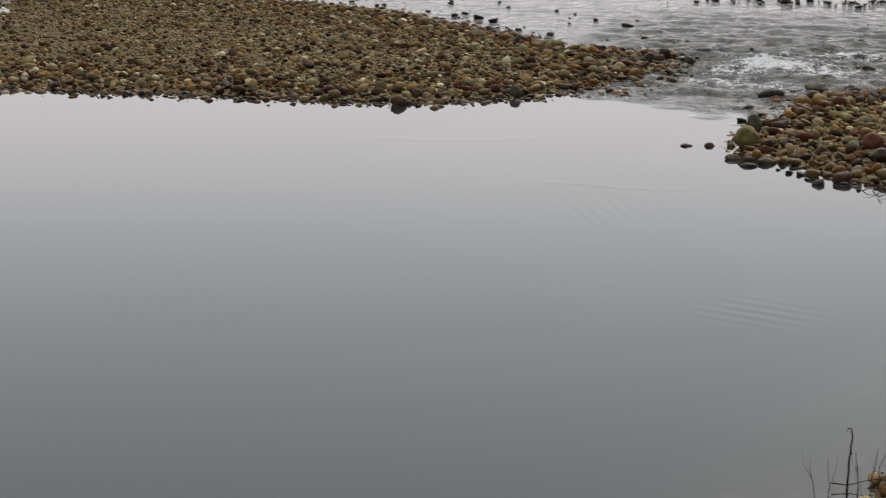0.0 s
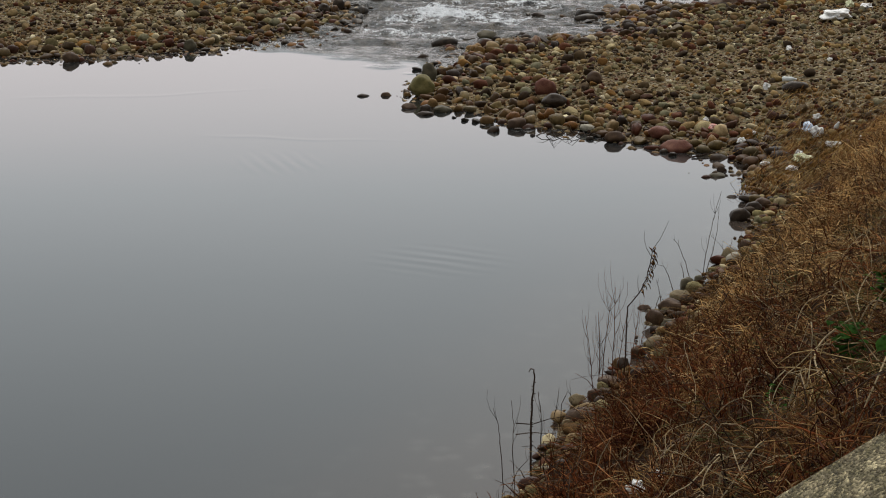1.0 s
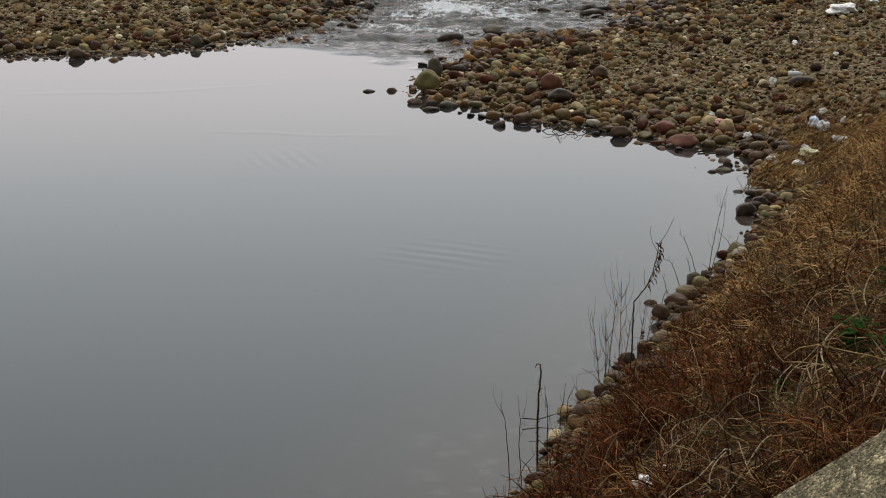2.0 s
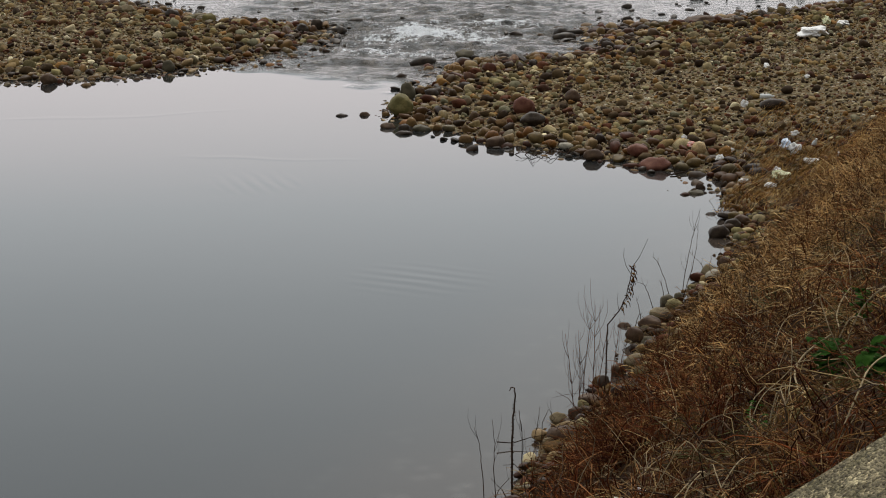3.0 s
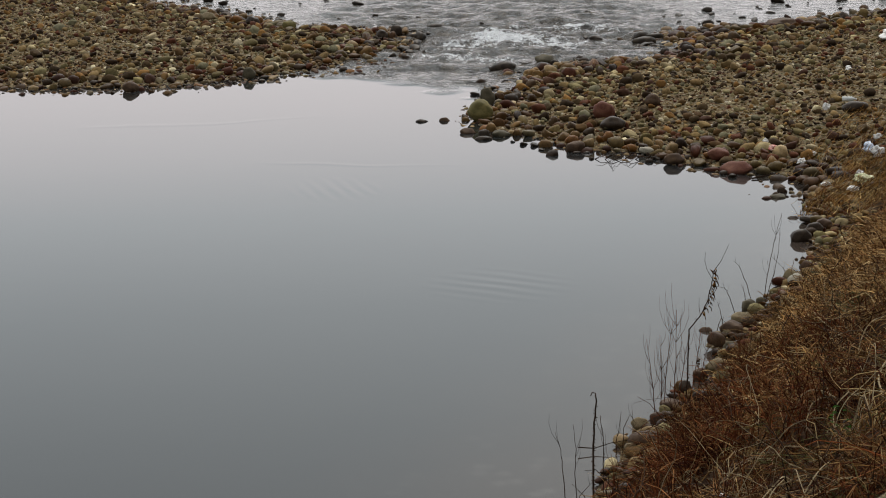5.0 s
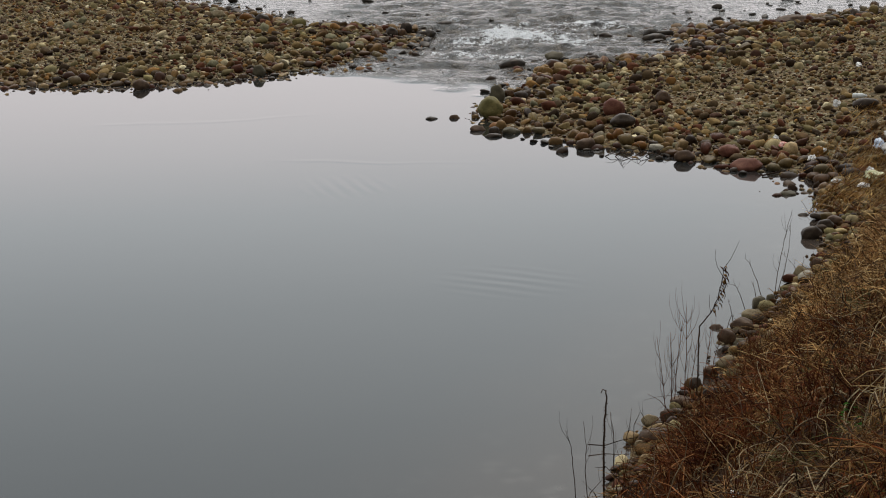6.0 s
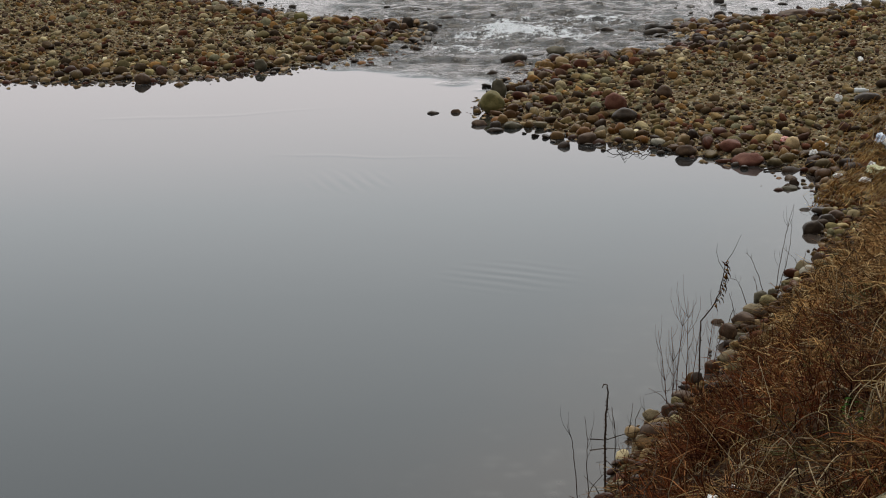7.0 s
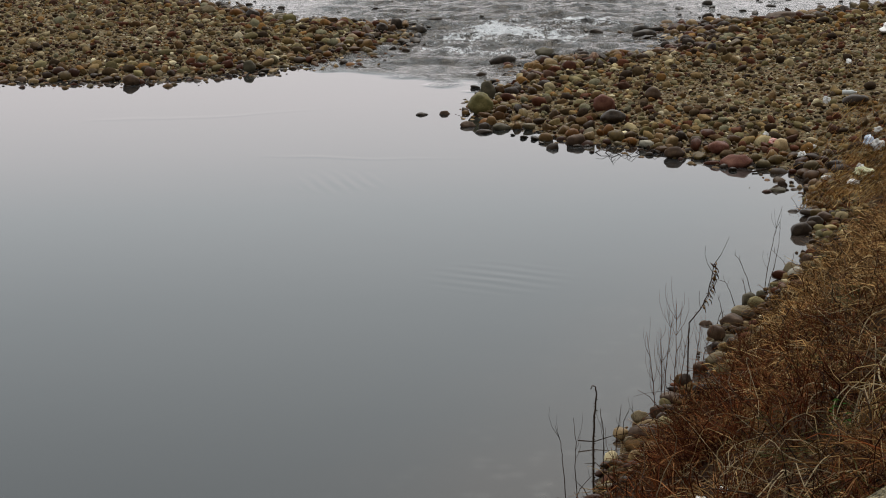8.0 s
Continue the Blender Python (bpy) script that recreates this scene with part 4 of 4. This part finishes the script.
stick([(6.6, 38.2, 0.20), (7.0, 38.6, 0.28), (7.5, 39.3, 0.36)], 0.02, "pale bent reed lying on the debris")


def weed_bush(seed):
    """A knee-high clump of reddish dead stems on the slope."""
    r = random.Random(seed)
    s, d = r.uniform(-7.5, 6.5), r.uniform(0.5, 3.4)
    p = FOOT + s * ALONG + d * UPHILL
    a, tall = r.uniform(-0.25, 0.12), r.uniform(0.4, 0.75)
    dead_weed(p[0], p[1], [(0, 0), (a * 0.3, tall * 0.5), (a, tall)], "reddish-brown branching dead weed on the slope", r.randrange(7, 13), seed, r.uniform(0.005, 0.008), M_RUST, 0.34)


for k in range(46):
    weed_bush(300 + k)


# ---------------- green leaves on the levee ----------------
def leafy_plant(x, y, size, count, seed):
    r = random.Random(seed)
    z = float(height(np.array([x]), np.array([y]))[0])
    plant = tagged(new("leafy_plant"), "low green leafy plant among dead weeds", "plant", group="green plants on the levee")
    plant.location = (x, y, z)
    for i in range(count):
        a, l, rise = r.uniform(0, 6.28), size * r.uniform(0.6, 1.2), r.uniform(0.25, 1.0)
        root = Vector((r.gauss(0, size * 0.6), r.gauss(0, size * 0.9), r.uniform(0.04, 0.26)))
        bm = bmesh.new()
        rows = []
        for j in range(6):
            k = j / 5
            w = 0.33 * l * math.sin(math.pi * min(1, 0.12 + 0.86 * k)) ** 0.8
            c = root + Vector((math.cos(a) * l * k, math.sin(a) * l * k, 0.14 + rise * l * k - 0.6 * l * k * k))
            side = Vector((-math.sin(a), math.cos(a), 0)) * w
            rows.append((bm.verts.new(c - side + Vector((0, 0, 0.12 * w))), bm.verts.new(c), bm.verts.new(c + side + Vector((0, 0, 0.12 * w)))))
        for u, v in zip(rows, rows[1:]):
            bm.faces.new((u[0], u[1], v[1], v[0]))
            bm.faces.new((u[1], u[2], v[2], v[1]))
        bmesh.ops.solidify(bm, geom=bm.faces, thickness=0.003)
        part("leaf", bm, M_LEAF, plant)


for k, (x, y, size, count) in enumerate(((2.84, 13.75, 0.10, 70), (2.78, 11.95, 0.10, 60), (3.26, 14.65, 0.08, 40), (2.30, 13.6, 0.06, 14))):
    leafy_plant(x, y, size, count, 20 + k)


def vine(points, radius, label):
    """A single pale dead vine arching over the slope; points are (along, uphill, above the ground)."""
    line = []
    for a, d, up in points:
        q = FOOT + a * ALONG + d * UPHILL
        line.append((q[0], q[1], float(height(q[:1], q[1:])[0]) + up))
    data = bpy.data.curves.new("dead_vine", "CURVE")
    data.dimensions, data.bevel_depth, data.bevel_resolution, data.resolution_u = "3D", radius, 1, 5
    sp = data.splines.new("BEZIER")
    sp.bezier_points.add(len(line) - 1)
    for b, co in zip(sp.bezier_points, line):
        b.co, b.handle_left_type, b.handle_right_type = co, "AUTO", "AUTO"
    data.materials.append(M_PALEVINE)
    return tagged(new("dead_vine", data), label, "vine", group="dead vines on the levee")


vine([(-4.95, 4.02, 0.20), (-4.98, 3.92, 0.22), (-5.05, 3.80, 0.26), (-5.45, 3.86, 0.18), (-5.80, 3.96, 0.12)], 0.0075, "pale dead vine arching beside green leaves")
vine_rng = random.Random(11)
for k in range(26):
    a, d, turn = vine_rng.uniform(-8.8, -1.0), vine_rng.uniform(2.4, 5.2), vine_rng.uniform(0, 6.28)
    pts = []
    for j in range(5):
        pts.append((a, d, (0.14, 0.28, 0.30, 0.24, 0.10)[j] + vine_rng.uniform(-0.05, 0.08)))
        step = vine_rng.uniform(0.10, 0.20)
        turn += vine_rng.uniform(-0.9, 0.9)
        a, d = a + step * 1.5 * math.sin(turn), d + step * math.cos(turn)
    vine(pts, vine_rng.uniform(0.0035, 0.006), "thin pale curling dead vine over the weeds")


# ---------------- washed-up litter ----------------
def crumpled(name, x, y, w, h, material, label, seed, lift=0.0):
    bm = bmesh.new()
    bmesh.ops.create_icosphere(bm, subdivisions=4, radius=0.5)
    off = Vector((seed * 3.7, seed * 1.3, seed))
    for v in bm.verts:
        n = v.co.normalized()
        k = 0.75 + 0.5 * noise.noise(n * 1.6 + off) + 0.20 * abs(noise.noise(n * 3.0 + off)) + 0.05 * noise.noise(n * 8 + off)
        v.co = Vector((n.x * w, n.y * w * 0.7, max(n.z, -0.5) * h)) * 0.62 * k
    data = bpy.data.meshes.new(name)
    bm.to_mesh(data)
    bm.free()
    data.materials.append(material)
    ob = new(name, data)
    ob.matrix_basis = pose(x, y, float(height(np.array([x]), np.array([y]))[0]) + h * 0.28 + 0.03 + lift, 0, 0, seed * 37)
    return tagged(ob, label, "litter", group="litter on the gravel")


for k, (x, y, w, h, mat, label) in enumerate((
        (11.1, 58.1, 0.84, 0.28, M_WHITEBAG, "crumpled white plastic bag on the gravel"),
        (12.27, 62.0, 0.30, 0.24, M_YELLOWBAG, "small yellowish plastic scrap on the gravel"),
        (7.11, 44.98, 0.16, 0.16, M_WHITEBAG, "small white plastic scrap among cobbles"),
        (5.42, 41.2, 0.20, 0.10, M_PINKBAG, "crumpled red and pink plastic wrapper"),
        (5.34, 41.6, 0.13, 0.15, M_WHITEBAG, "white plastic scrap beside the red wrapper"),
        (6.11, 40.6, 0.24, 0.12, M_WHITEBAG, "white crumpled plastic scrap near the shore"),
        (5.83, 39.8, 0.17, 0.12, M_WHITEBAG, "small white scrap among the cobbles"),
        (7.28, 40.4, 0.28, 0.22, M_BLUEBAG, "pale blue plastic bag caught in straw"),
        (7.37, 39.9, 0.20, 0.26, M_WHITEBAG, "white and blue plastic rag in straw"),
        (6.69, 37.7, 0.30, 0.13, M_YELLOWBAG, "pale yellow plastic bag at the levee's foot"),
        (6.38, 36.9, 0.22, 0.08, M_WHITEBAG, "flattened white scrap at the levee's foot"),
        (12.6, 61.1, 0.42, 0.14, M_WHITEBAG, "white scrap high on the gravel bar"),
        (6.75, 38.3, 0.16, 0.10, M_WHITEBAG, "white plastic scrap in the straw debris"),
        (7.5, 38.9, 0.22, 0.12, M_WHITEBAG, "torn white bag in the straw debris"),
        (6.0, 37.7, 0.14, 0.09, M_WHITEBAG, "small white scrap in the straw debris"),
        (9.2, 48.6, 0.14, 0.09, M_WHITEBAG, "small white scrap high on the gravel"),
        (8.6, 51.0, 0.18, 0.10, M_WHITEBAG, "flat white scrap high on the gravel"),
        (-28.6, 71.0, 0.5, 0.35, M_WHITEBAG, "pale crumpled plastic on the spit"),
        (-27.0, 66.8, 0.35, 0.2, M_WHITEBAG, "white plastic scrap on the spit"),
        (7.7, 41.8, 0.15, 0.10, M_WHITEBAG, "small white scrap on the gravel bar"))):
    crumpled("plastic_litter", x, y, w * 1.15, h * 1.15, mat, label, k + 1, 0.05)


crumpled("plastic_litter", 1.38, 14.04, 0.17, 0.10, M_WHITEBAG, "torn white plastic caught on dead weeds", 31, 0.2)
crumpled("plastic_litter", 1.55, 13.98, 0.08, 0.05, M_WHITEBAG, "small white scrap caught on dead weeds", 32, 0.2)


def bottle(x, y, length, rx, rz, label):
    ob = tagged(new("plastic_bottle"), label, "bottle", group="litter on the gravel")
    ob.matrix_basis = pose(x, y, float(height(np.array([x]), np.array([y]))[0]) + 0.12, rx, 0, rz)
    r = length * 0.17
    profile = [(0.0, 0.75 * r), (0.03, r), (0.30, r), (0.34, 0.88 * r), (0.40, r), (0.66, r), (0.82, 0.5 * r), (0.90, 0.36 * r)]
    bm = bmesh.new()
    rings = [[bm.verts.new((q * math.cos(2 * math.pi * k / 12), q * math.sin(2 * math.pi * k / 12), (z - 0.45) * length)) for k in range(12)] for z, q in profile]
    for u, v in zip(rings, rings[1:]):
        for k in range(12):
            bm.faces.new((u[k], u[(k + 1) % 12], v[(k + 1) % 12], v[k]))
    bm.faces.new(rings[0][::-1])
    bm.faces.new(rings[-1])
    body = part("body", bm, M_BOTTLE, ob)
    bm = bmesh.new()
    bmesh.ops.create_cone(bm, cap_ends=True, segments=12, radius1=0.42 * r, radius2=0.40 * r, depth=0.09 * length, matrix=Matrix.Translation((0, 0, 0.49 * length)))
    part("cap", bm, M_WHITEBAG, body, "white screw cap")


bottle(7.8, 46.1, 0.34, 90, 85, "clear plastic bottle lying on the gravel")
bottle(7.85, 40.4, 0.30, 35, 20, "clouded plastic bottle leaning in straw debris")
bottle(7.85, 37.85, 0.26, 25, -30, "clouded plastic bottle standing in dead grass")

# ---------------- cobbles, last ----------------
gravel_bar("brown cobble strip along the levee's foot", (-1, 7.0, 18.5, 37.5), 38000, False, (-0.02, 0.9), 0.6, 0.64, 0.55, 0.25, 0.08)
gravel_bar("large dark river stones along the riffle", (-1.5, 16, 52.5, 71.5), 6000, False, (-1.3, 1.8), 0.35, 2.2, 0.75, 3.0)
gravel_bar("large wet stones around the tip of the spit", (-13, -2.8, 57, 74), 2600, True, (-0.5, 1.3), 0.35, 2.0, 0.75, 1.2)
gravel_bar("brown cobble bar beside the levee with rounded stones", (-2.6, 20, 37, 76), 104000, False, bank_limit=1.0, damp_to=0.95)
gravel_bar("brown cobble spit between pool and river", (-34, -3, 49.5, 84), 125000, True, (-1.3, 99.0), coarse=0.92)
